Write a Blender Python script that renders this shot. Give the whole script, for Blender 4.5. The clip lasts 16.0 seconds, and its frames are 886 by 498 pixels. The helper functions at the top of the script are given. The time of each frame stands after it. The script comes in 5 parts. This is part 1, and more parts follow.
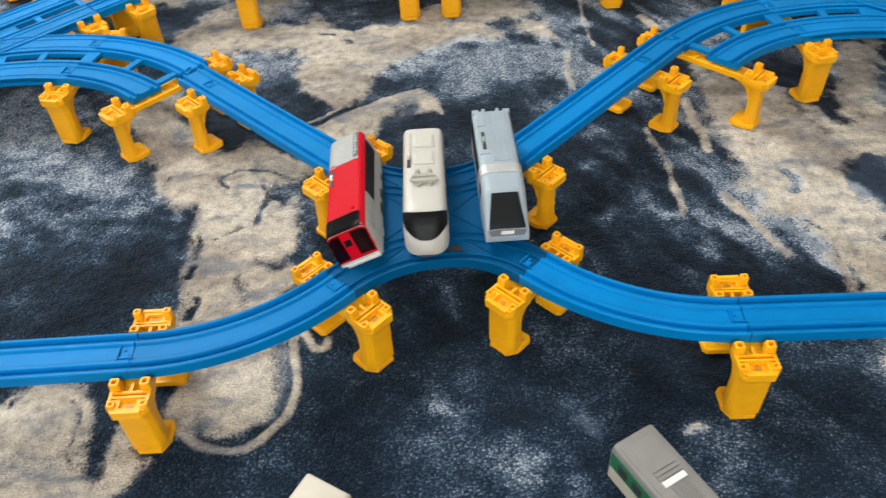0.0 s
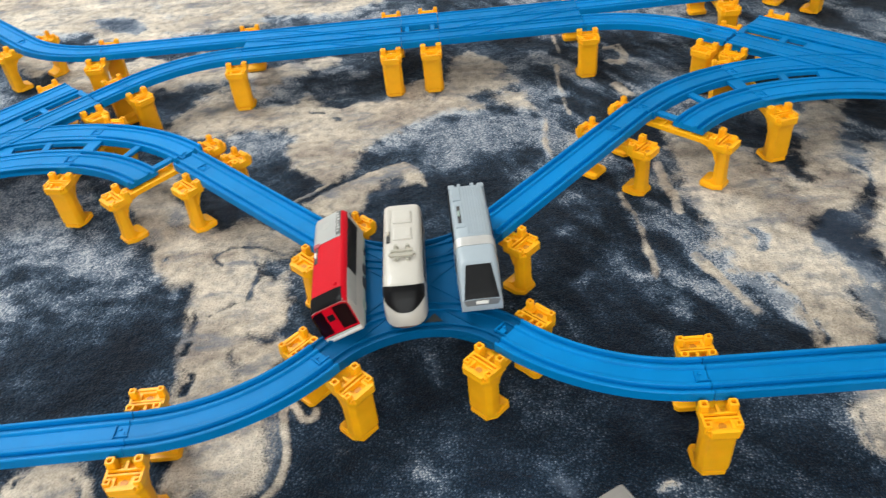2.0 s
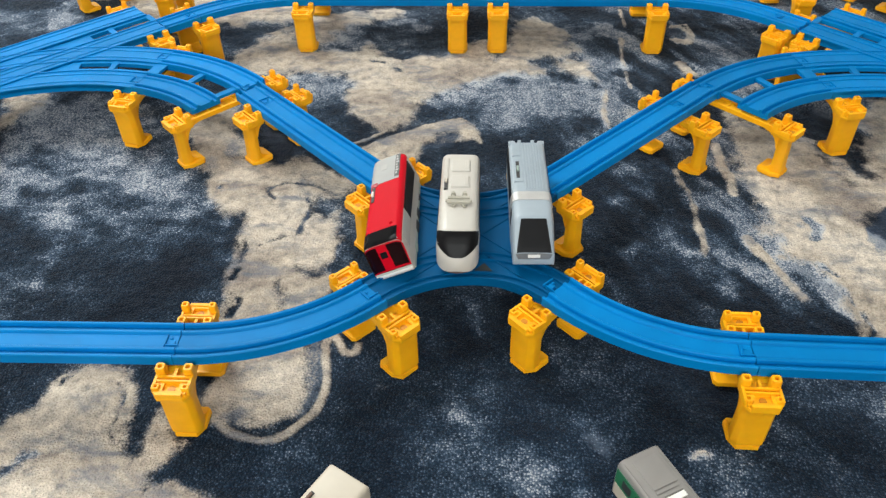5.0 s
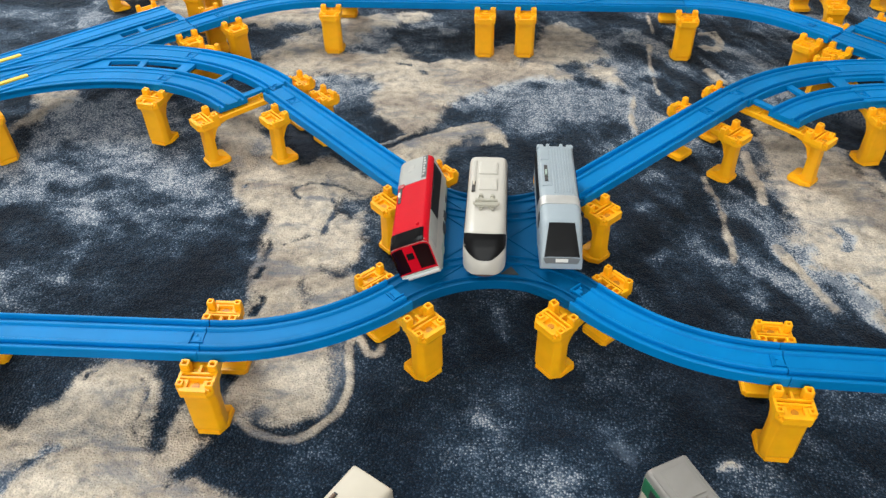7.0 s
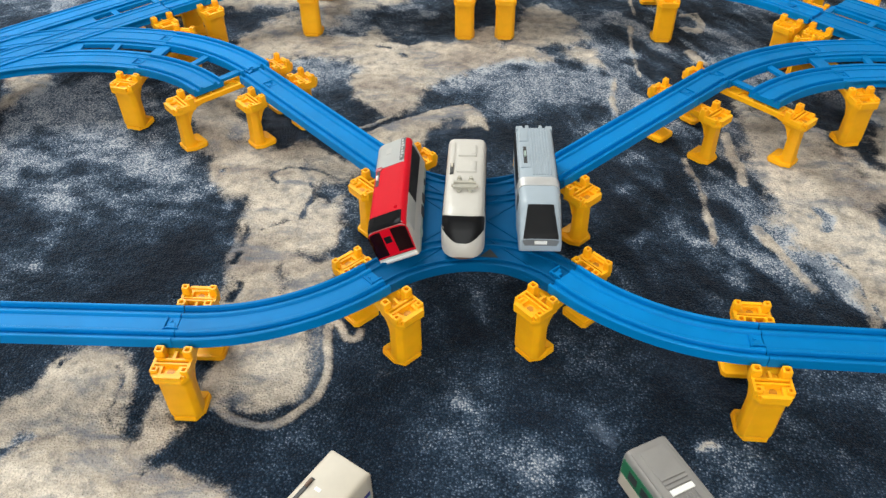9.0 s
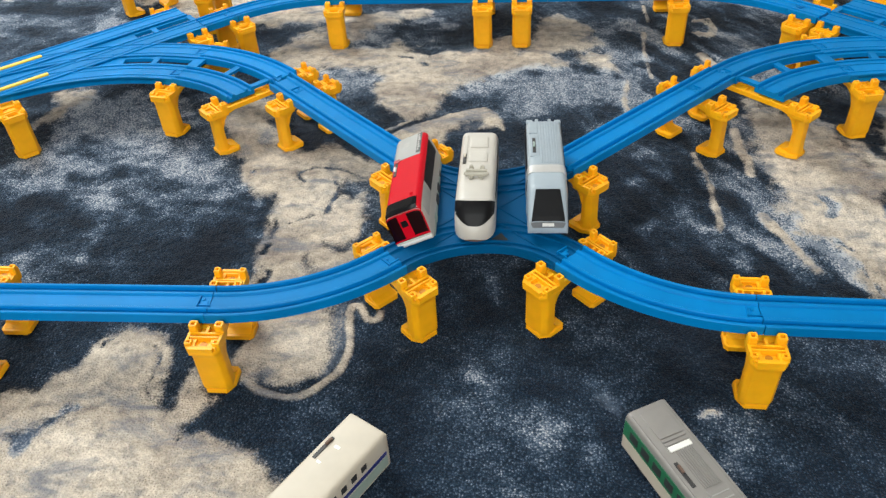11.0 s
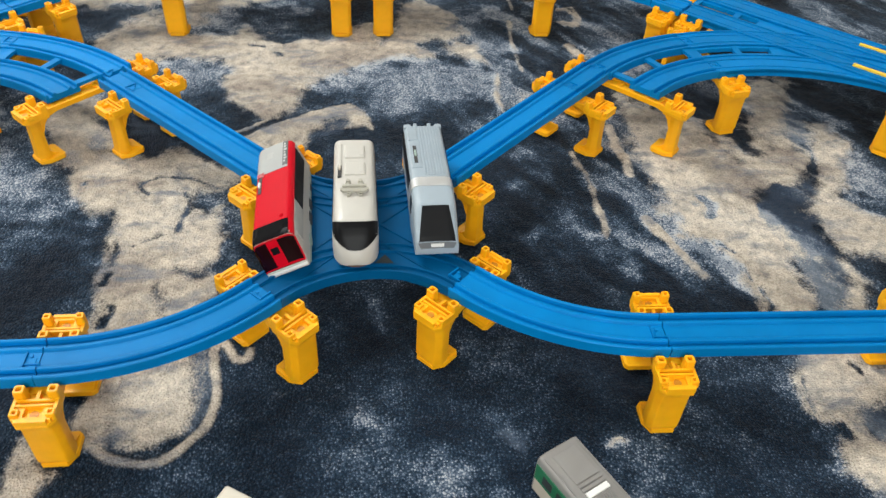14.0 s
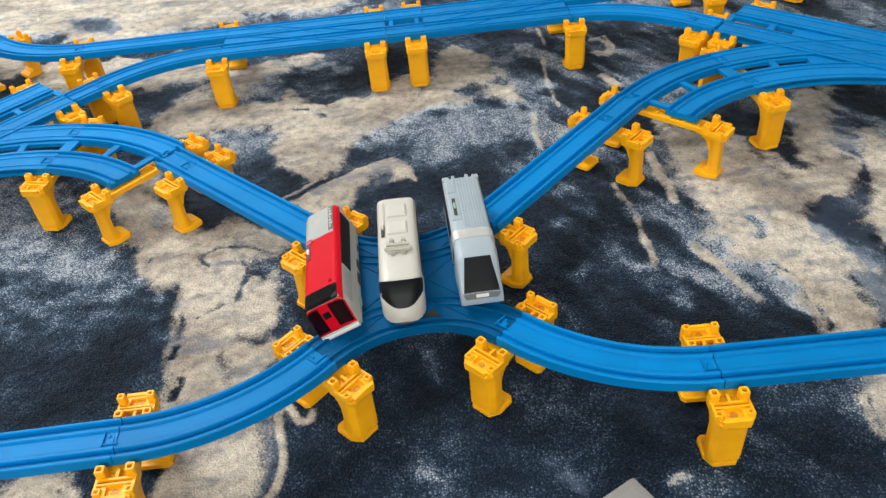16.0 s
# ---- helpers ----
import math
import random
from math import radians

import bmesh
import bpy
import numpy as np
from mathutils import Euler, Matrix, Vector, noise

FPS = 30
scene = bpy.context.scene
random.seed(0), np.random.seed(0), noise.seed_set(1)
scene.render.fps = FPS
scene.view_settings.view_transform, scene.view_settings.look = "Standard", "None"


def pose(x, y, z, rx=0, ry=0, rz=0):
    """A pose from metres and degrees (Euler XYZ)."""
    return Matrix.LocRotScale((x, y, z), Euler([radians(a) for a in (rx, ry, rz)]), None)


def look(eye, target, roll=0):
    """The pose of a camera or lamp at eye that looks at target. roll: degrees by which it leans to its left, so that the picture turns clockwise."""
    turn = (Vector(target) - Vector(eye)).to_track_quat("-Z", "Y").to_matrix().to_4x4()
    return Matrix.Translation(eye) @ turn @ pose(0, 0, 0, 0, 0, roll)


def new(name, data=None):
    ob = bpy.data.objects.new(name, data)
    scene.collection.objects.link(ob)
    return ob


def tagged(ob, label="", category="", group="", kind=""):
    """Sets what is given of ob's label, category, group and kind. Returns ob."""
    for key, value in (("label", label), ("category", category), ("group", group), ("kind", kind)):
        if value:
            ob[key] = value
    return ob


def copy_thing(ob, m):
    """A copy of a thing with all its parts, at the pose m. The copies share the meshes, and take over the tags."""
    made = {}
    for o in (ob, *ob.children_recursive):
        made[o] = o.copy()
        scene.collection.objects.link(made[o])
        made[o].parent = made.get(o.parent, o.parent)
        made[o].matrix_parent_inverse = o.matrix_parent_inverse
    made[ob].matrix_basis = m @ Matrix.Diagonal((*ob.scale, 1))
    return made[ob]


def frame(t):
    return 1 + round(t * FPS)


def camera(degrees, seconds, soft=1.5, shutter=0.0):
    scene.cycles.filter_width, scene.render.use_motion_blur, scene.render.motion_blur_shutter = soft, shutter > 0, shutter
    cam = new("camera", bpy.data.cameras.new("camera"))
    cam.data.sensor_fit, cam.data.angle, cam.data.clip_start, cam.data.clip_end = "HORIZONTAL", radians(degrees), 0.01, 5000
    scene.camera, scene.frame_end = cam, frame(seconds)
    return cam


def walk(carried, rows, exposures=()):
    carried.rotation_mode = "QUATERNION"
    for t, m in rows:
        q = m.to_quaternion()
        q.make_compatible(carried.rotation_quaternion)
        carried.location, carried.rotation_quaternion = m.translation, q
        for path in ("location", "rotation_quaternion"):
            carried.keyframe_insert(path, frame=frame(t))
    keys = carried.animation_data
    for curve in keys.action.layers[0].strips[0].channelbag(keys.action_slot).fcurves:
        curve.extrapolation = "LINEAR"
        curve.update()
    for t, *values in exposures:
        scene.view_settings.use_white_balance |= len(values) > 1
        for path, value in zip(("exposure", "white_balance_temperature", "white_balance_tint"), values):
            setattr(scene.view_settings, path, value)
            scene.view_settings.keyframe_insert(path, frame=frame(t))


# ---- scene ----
cam = camera(59.7, 16.0, soft=1.4, shutter=0.5)
PATH = [
    (0, (0.0127, -0.5128, 0.5138), (0.0, 0.9032, -0.8387), -3.5),
    (0.5, (0.0401, -0.5108, 0.5167), (0.0577, 0.915, -0.823), -4.3),
    (1, (0.0509, -0.5196, 0.5236), (0.0754, 0.9306, -0.7897), -5.4),
    (1.5, (0.0656, -0.5265, 0.5343), (0.0832, 0.9512, -0.7486), -6.5),
    (2, (0.0421, -0.5304, 0.547), (0.0147, 0.9776, -0.7007), -6),
    (2.5, (0.0264, -0.5382, 0.5392), (-0.0362, 0.9688, -0.7085), -4.7),
    (3, (0.0176, -0.5382, 0.5373), (-0.0744, 0.9385, -0.7437), -3.8),
    (3.5, (0.0157, -0.5421, 0.5324), (-0.0773, 0.9238, -0.7614), -2.8),
    (6, (0.0088, -0.5519, 0.5343), (-0.09, 0.9258, -0.7457), -0.9),
    (6.5, (0.0039, -0.549, 0.5304), (-0.1155, 0.9355, -0.7388), -1.1),
    (7, (0.0049, -0.55, 0.5275), (-0.1272, 0.9258, -0.7506), -1.2),
    (7.5, (0.0069, -0.5441, 0.5255), (-0.1243, 0.9179, -0.7692), -1.2),
    (8, (0.002, -0.5451, 0.5216), (-0.1233, 0.9091, -0.7819), -0.9),
    (8.5, (0.0029, -0.5441, 0.5196), (-0.1116, 0.9101, -0.7848), -0.6),
    (9, (0.0117, -0.547, 0.5206), (-0.0851, 0.9101, -0.7839), -0.8),
    (11.3, (0.0352, -0.6048, 0.5187), (-0.1566, 0.8895, -0.73), -3.8),
    (11.5, (0.0303, -0.5832, 0.5196), (-0.09, 0.9013, -0.7506), -2.8),
    (12, (0.0176, -0.5333, 0.505), (0.0117, 0.9169, -0.8083), -1.2),
    (12.5, (0.0333, -0.5108, 0.5079), (0.0969, 0.914, -0.8318), -0.4),
    (13, (0.0372, -0.5167, 0.503), (0.1556, 0.8964, -0.8455), 1.1),
    (13.5, (0.0235, -0.5196, 0.5001), (0.1977, 0.9042, -0.8308), 4.2),
    (14, (0.0039, -0.5196, 0.503), (0.1977, 0.9297, -0.7966), 3.6),
    (14.5, (0.0078, -0.5187, 0.504), (0.1869, 0.9551, -0.7711), 1.3),
    (15, (0.0186, -0.5206, 0.5147), (0.1517, 0.9669, -0.7506), -2),
    (15.5, (0.0206, -0.5187, 0.5167), (0.09, 0.9776, -0.7418), -4.6),
    (16, (0.0245, -0.5196, 0.5294), (0.0528, 0.9884, -0.7173), -5.9),
]
walk(cam, [(t, look(eye, target, roll)) for t, eye, target, roll in PATH])

# ---------------------------------------------------------------- light
world = bpy.data.worlds.new("room_light")
scene.world = world
world.use_nodes = True
world.node_tree.nodes["Background"].inputs[0].default_value = (0.80, 0.88, 1.0, 1)
world.node_tree.nodes["Background"].inputs[1].default_value = 0.35


def area_lamp(name, x, y, z, sx, sy, watts, colour):
    data = bpy.data.lights.new(name, "AREA")
    data.shape, data.size, data.size_y, data.energy, data.color = "RECTANGLE", sx, sy, watts, colour
    ob = new(name, data)
    ob.matrix_basis = pose(x, y, z)
    return ob


LAMP = (0.96, 1.0, 0.975)
area_lamp("ceiling_lamp_light", -1.40, 1.35, 2.30, 1.4, 1.4, 86.0, LAMP)
# daylight through the window behind the camera
window_light = area_lamp("window_light", -0.15, -2.19, 1.50, 1.5, 1.1, 50.0, LAMP)
window_light.matrix_basis = pose(-0.15, -2.19, 1.50, 90, 0, 0)

# ---------------------------------------------------------------- materials


def material(name):
    m = bpy.data.materials.new(name)
    m.use_nodes = True
    return m, m.node_tree.nodes, m.node_tree.links, m.node_tree.nodes["Principled BSDF"]


def plastic(name, colour, rough=0.4, coat=0.0, vary=0.06, bump=0.02, scale=60.0, metallic=0.0, sss=0.0, spec=0.5):
    """Moulded plastic: slight tone drift, scuffs in the gloss, fine orange peel."""
    m, nodes, links, bsdf = material(name)
    tex = nodes.new("ShaderNodeTexCoord")
    drift = nodes.new("ShaderNodeTexNoise")
    drift.inputs["Scale"].default_value = scale
    drift.inputs["Detail"].default_value = 4.0
    links.new(tex.outputs["Object"], drift.inputs["Vector"])
    info = nodes.new("ShaderNodeObjectInfo")
    add = nodes.new("ShaderNodeMath")
    add.operation = "MULTIPLY_ADD"
    add.inputs[1].default_value, add.inputs[2].default_value = 0.5, -0.25
    links.new(info.outputs["Random"], add.inputs[0])
    tone = nodes.new("ShaderNodeMath")
    tone.operation = "ADD"
    links.new(drift.outputs["Fac"], tone.inputs[0])
    links.new(add.outputs[0], tone.inputs[1])
    ramp = nodes.new("ShaderNodeValToRGB")
    lo = [c * (1 - vary * 2) for c in colour]
    hi = [min(1, c * (1 + vary * 2)) for c in colour]
    ramp.color_ramp.elements[0].position, ramp.color_ramp.elements[0].color = 0.2, (*lo, 1)
    ramp.color_ramp.elements[1].position, ramp.color_ramp.elements[1].color = 0.8, (*hi, 1)
    links.new(tone.outputs[0], ramp.inputs[0])
    links.new(ramp.outputs[0], bsdf.inputs["Base Color"])
    scuff = nodes.new("ShaderNodeTexNoise")
    scuff.inputs["Scale"].default_value = scale * 6
    scuff.inputs["Detail"].default_value = 6.0
    links.new(tex.outputs["Object"], scuff.inputs["Vector"])
    gloss = nodes.new("ShaderNodeMapRange")
    gloss.inputs["To Min"].default_value = max(0.05, rough - 0.10)
    gloss.inputs["To Max"].default_value = rough + 0.12
    links.new(scuff.outputs["Fac"], gloss.inputs["Value"])
    links.new(gloss.outputs[0], bsdf.inputs["Roughness"])
    b = nodes.new("ShaderNodeBump")
    b.inputs["Strength"].default_value, b.inputs["Distance"].default_value = bump * 5, 0.0004
    links.new(scuff.outputs["Fac"], b.inputs["Height"])
    links.new(b.outputs[0], bsdf.inputs["Normal"])
    bsdf.inputs["Metallic"].default_value = metallic
    bsdf.inputs["Specular IOR Level"].default_value = spec
    bsdf.inputs["Coat Weight"].default_value = coat
    if sss:
        bsdf.inputs["Subsurface Weight"].default_value = sss
        bsdf.inputs["Subsurface Scale"].default_value = 0.003
    return m


BLUE = plastic("blue_rail_plastic", (0.0, 0.172, 0.462), 0.42, vary=0.06, scale=25, spec=0.09)
# rail blue darkened for the crossing: shade under the trains put into the colour
SHADED_BLUE = plastic("shaded_blue_rail_plastic", (0.0, 0.076, 0.206), 0.44, vary=0.06, scale=25, spec=0.10)
YELLOW = plastic("yellow_pier_plastic", (0.90, 0.41, 0.006), 0.42, vary=0.05, sss=0.12, spec=0.35)
PEEL = plastic("yellow_marking", (0.80, 0.50, 0.04), 0.5)
LIGHT_GREY = plastic("light_grey_paint", (0.33, 0.335, 0.33), 0.4, vary=0.03)
RED = plastic("red_paint", (0.52, 0.001, 0.012), 0.34, vary=0.02, bump=0.0, spec=0.09)
WHITE = plastic("white_plastic", (0.50, 0.475, 0.435), 0.33, vary=0.02)
BRIGHT = plastic("bright_white_plastic", (0.78, 0.77, 0.74), 0.35, vary=0.02)
CREAM = plastic("cream_plastic", (0.50, 0.448, 0.370), 0.45, vary=0.03)
PALE_BLUE = plastic("pale_blue_plastic", (0.30, 0.355, 0.405), 0.35, vary=0.03)
SILVER = plastic("silver_paint", (0.262, 0.25, 0.24), 0.40, metallic=0.25, vary=0.04)
GREY = plastic("grey_plastic", (0.36, 0.36, 0.35), 0.45)
GLOSS = plastic("glossy_black_screen", (0.004, 0.004, 0.005), 0.10, spec=0.04, vary=0.02, bump=0.0)
BLACK = plastic("black_window", (0.005, 0.005, 0.006), 0.36, spec=0.12, vary=0.02, bump=0.0)
DARK = plastic("dark_plastic", (0.03, 0.03, 0.032), 0.5)
GREEN = plastic("green_stripe", (0.016, 0.145, 0.065), 0.4)
NAVY = plastic("navy_stripe", (0.015, 0.025, 0.16), 0.4)
WALL = plastic("white_wall_paint", (0.80, 0.79, 0.77), 0.9, scale=3, vary=0.02)
BOARD = plastic("floor_board", (0.30, 0.20, 0.12), 0.55, scale=4, vary=0.15)

# ---------------------------------------------------------------- mesh helpers


def mesh_from(name, bm, mat, smooth=False):
    bmesh.ops.recalc_face_normals(bm, faces=bm.faces)
    me = bpy.data.meshes.new(name)
    bm.to_mesh(me)
    bm.free()
    for m in mat if isinstance(mat, (list, tuple)) else [mat]:
        me.materials.append(m)
    if smooth:
        for p in me.polygons:
            p.use_smooth = True
        me.set_sharp_from_angle(angle=radians(35))
    return me


def part(name, bm, mat, parent=None, label="", smooth=False):
    """One mesh object, under a thing or a part."""
    ob = new(name, mesh_from(name, bm, mat, smooth))
    if parent:
        ob.parent = parent
    return tagged(ob, label)


def thing(name, label, category, group="", m=None):
    ob = new(name)
    ob.empty_display_size = 0.02
    if m is not None:
        ob.matrix_basis = m
    return tagged(ob, label, category, group)


def add_box(bm, x0, x1, y0, y1, z0, z1, bevel=0.0):
    g = bmesh.ops.create_cube(bm, size=1.0, matrix=Matrix.LocRotScale(((x0 + x1) / 2, (y0 + y1) / 2, (z0 + z1) / 2), None, (abs(x1 - x0), abs(y1 - y0), abs(z1 - z0))))
    if bevel:
        edges = list({e for v in g["verts"] for e in v.link_edges})
        bmesh.ops.bevel(bm, geom=edges, offset=bevel, segments=2, affect="EDGES", profile=0.6)
    return bm


def box(x0, x1, y0, y1, z0, z1, bevel=0.0):
    return add_box(bmesh.new(), x0, x1, y0, y1, z0, z1, bevel)


def add_prism(bm, points, z0, z1, bevel=0.0):
    """A polygon in plan, between two heights."""
    low = [bm.verts.new((x, y, z0)) for x, y in points]
    high = [bm.verts.new((x, y, z1)) for x, y in points]
    n = len(points)
    faces = [bm.faces.new(low[::-1]), bm.faces.new(high)]
    faces += [bm.faces.new((low[i], low[(i + 1) % n], high[(i + 1) % n], high[i])) for i in range(n)]
    if bevel:
        bmesh.ops.bevel(bm, geom=list(faces[1].edges), offset=bevel, segments=2, affect="EDGES", profile=0.6)
    return bm


def add_loft(bm, rings, cap=True):
    """Closed rings of equal length, joined in order."""
    made = [[bm.verts.new(p) for p in ring] for ring in rings]
    n = len(made[0])
    for a, b in zip(made, made[1:]):
        for i in range(n):
            bm.faces.new((a[i], a[(i + 1) % n], b[(i + 1) % n], b[i]))
    if cap:
        bm.faces.new(made[0][::-1])
        bm.faces.new(made[-1])
    return made


# ---------------------------------------------------------------- the room
def room():
    tagged(part("floor", box(-2.4, 2.4, -2.2, 2.8, -0.06, -0.012), BOARD), "brown wooden board floor under the rug", "floor", kind="structure")
    tagged(part("ceiling", box(-2.4, 2.4, -2.2, 2.8, 2.4, 2.46), WALL), "plain white ceiling", "ceiling", kind="structure")
    south = bmesh.new()
    for x0, x1, z0, z1 in ((-2.4, -0.96, -0.06, 2.46), (0.66, 2.4, -0.06, 2.46), (-0.96, 0.66, -0.06, 0.89), (-0.96, 0.66, 2.11, 2.46)):
        add_box(south, x0, x1, -2.3, -2.2, z0, z1)
    tagged(part("wall_south", south, WALL), "plain white painted wall with a window", "wall", kind="structure")
    window = tagged(new("window_1"), "white framed window letting daylight in", "window", kind="structure")
    for x0, x1, z0, z1 in ((-0.96, -0.90, 0.89, 2.11), (0.60, 0.66, 0.89, 2.11), (-0.90, 0.60, 0.89, 0.95), (-0.90, 0.60, 2.05, 2.11)):
        part("window_frame", box(x0, x1, -2.28, -2.23, z0, z1, 0.004), WALL, window)
    for name, a in (("wall_north", (-2.4, 2.4, 2.8, 2.9)), ("wall_east", (2.4, 2.5, -2.2, 2.8)), ("wall_west", (-2.5, -2.4, -2.2, 2.8))):
        tagged(part(name, box(*a, -0.06, 2.46), WALL), "plain white painted wall", "wall", kind="structure")


room()

# ---------------------------------------------------------------- rails
TOP = 0.0686          # the rails' upper edge over the rug
HALF = 0.019          # half a rail's width
GAP = 0.063           # between the middles of a double track
LEFT_SIDE = [(-0.019, -0.0095), (-0.019, -0.0008), (-0.0183, 0.0), (-0.0168, 0.0), (-0.0161, -0.0008), (-0.0155, -0.0042), (-0.0112, -0.0042), (-0.0107, -0.0012),
             (-0.0101, -0.0004), (-0.0082, -0.0004), (-0.0075, -0.0010), (-0.0066, -0.0026)]
FULL = LEFT_SIDE + [(-u, w) for u, w in LEFT_SIDE[::-1]]


def straight(x, y, heading, length, steps=2):
    c, s = math.cos(radians(heading)), math.sin(radians(heading))
    return [(x + c * length * i / steps, y + s * length * i / steps, heading) for i in range(steps + 1)]


def arc(x, y, heading, radius, turn, steps=16):
    """turn: degrees, to the left if positive."""
    side = 1 if turn > 0 else -1
    cx, cy = x - side * radius * math.sin(radians(heading)), y + side * radius * math.cos(radians(heading))
    out = []
    for i in range(steps + 1):
        h = heading + turn * i / steps
        out.append((cx + side * radius * math.sin(radians(h)), cy - side * radius * math.cos(radians(h)), h))
    return out


def beside(path, d):
    """The same way, d metres to its left."""
    return [(x - d * math.sin(radians(h)), y + d * math.cos(radians(h)), h) for x, y, h in path]


def sweep(bm, path, profile=FULL, dz=0.0, trim=0.0004):
    p = [list(q) for q in path]
    for k, sgn in ((0, 1), (-1, -1)):
        p[k][0] += sgn * trim * math.cos(radians(p[k][2]))
        p[k][1] += sgn * trim * math.sin(radians(p[k][2]))
    rings = []
    for x, y, h in p:
        c, s = math.cos(radians(h)), math.sin(radians(h))
        rings.append([(x + s * u, y - c * u, TOP + w + dz) for u, w in profile])
    add_loft(bm, rings)
    return bm


def bar(bm, path, u0, u1, w0, w1):
    """A low bar along a way, between two offsets to its right and two heights."""
    return sweep(bm, path, [(u0, w0), (u0, w1), (u1, w1), (u1, w0)], trim=0.0)


def oriented_box(bm, x, y, h, a0, a1, u0, u1, w0, w1):
    """A box along heading h: a forward, u to the right, w over the rail top."""
    c, s = math.cos(radians(h)), math.sin(radians(h))
    at = lambda a, u, w: (x + c * a + s * u, y + s * a - c * u, TOP + w)
    add_loft(bm, [[at(a, u0, w0), at(a, u0, w1), at(a, u1, w1), at(a, u1, w0)] for a in (a0, a1)])
    return bm


def joint_tongue(parent, x, y, h):
    """The tongue of one rail that hooks into the next: a neck, a hook head, and a low rib beyond it."""
    for a0, a1, u0, u1, w in ((-0.0010, 0.0108, -0.0050, -0.0040, -0.0014), (0.0098, 0.0108, -0.0062, 0.0062, -0.0008), (0.0025, 0.0075, -0.0040, 0.0012, -0.0020), (0.0055, 0.0075, 0.0012, 0.0034, -0.0012)):
        part("tongue", oriented_box(bmesh.new(), x, y, h, a0, a1, u0, u1, -0.0045, w), BLUE, parent)


def rail(path, label, group="blue toy rails", tongue=True):
    ob = thing("toy_rail", label, "toy rail", group)
    part("rail_body", sweep(bmesh.new(), path), BLUE, ob)
    if tongue:
        joint_tongue(ob, *path[-1])
    return ob


def rails():
    # front line, on both sides of the crossing
    for sx in (-1, 1):
        x, y = (-0.2285, -0.139) if sx < 0 else (0.2320, -0.1358)
        h = 180.7 if sx < 0 else -1.5
        for k in range(2):
            way = straight(x, y, h, 0.216)
            rail(way, "straight blue plastic toy rail on yellow piers")
            x, y = way[-1][:2]
    curve = rail(arc(-0.2285, -0.139, 0, 0.2155, 45), "curved blue plastic toy rail leading to the crossing", tongue=False)
    joint_tongue(curve, -0.2285, -0.139, 180)
    curve = rail(arc(0.0820, -0.0690, -46.5, 0.2145, 45), "curved blue plastic toy rail leading from the crossing", tongue=False)
    joint_tongue(curve, 0.2320, -0.1358, 178.5)
    joint_tongue(curve, 0.0820, -0.0690, 133.5)
    # far arms: a long straight and a short one
    for sx in (-1, 1):
        h = 135 if sx < 0 else 45
        a = 0.0778
        rail(straight(sx * a, a, h, 0.224), "straight blue plastic toy rail sloping off from the crossing")
        b = 0.0778 + 0.224 * 0.7071
        e = 0.2785 if sx > 0 else 0.2665
        rail(straight(sx * b, b, h, (e - b) * 1.4142), "short straight blue plastic toy rail")
    # far double line
    rail(straight(-0.243, 0.601, 180, 0.216), "straight blue plastic toy rail of the far line")
    rail(arc(-0.459, 0.601, 180, 0.216, -45), "curved blue plastic toy rail of the far line")
    rail(straight(-0.6117, 0.6643, 135, 0.216), "straight blue plastic toy rail of the far line")
    rail(straight(0.262, 0.598, 1.5, 0.216), "straight blue plastic toy rail of the far line")
    rail(arc(0.4779, 0.6037, 1.5, 0.216, 43.5), "curved blue plastic toy rail of the far line")
    rail(straight(0.6249, 0.6689, 45, 0.216), "straight blue plastic toy rail of the far line")
    rail(arc(-0.243, 0.541, 180, 0.216, 45), "curved blue plastic toy rail leading to the far turnout")
    rail(arc(0.262, 0.541, 0, 0.216, -45), "curved blue plastic toy rail leading to the far turnout")
    rail(straight(0.4147, 0.4777, -45, 0.0430), "short straight blue plastic toy rail before the turnout", tongue=False)
    rail(straight(-0.3957, 0.4777, 225, 0.0500), "short straight blue plastic toy rail before the turnout", tongue=False)


def mirrored(path, dx):
    return [(-x + dx, y, 180 - h) for x, y, h in path]


RIDGES = ((-0.019, -0.0170), (-0.0098, -0.0080), (0.0080, 0.0098), (0.0170, 0.019))


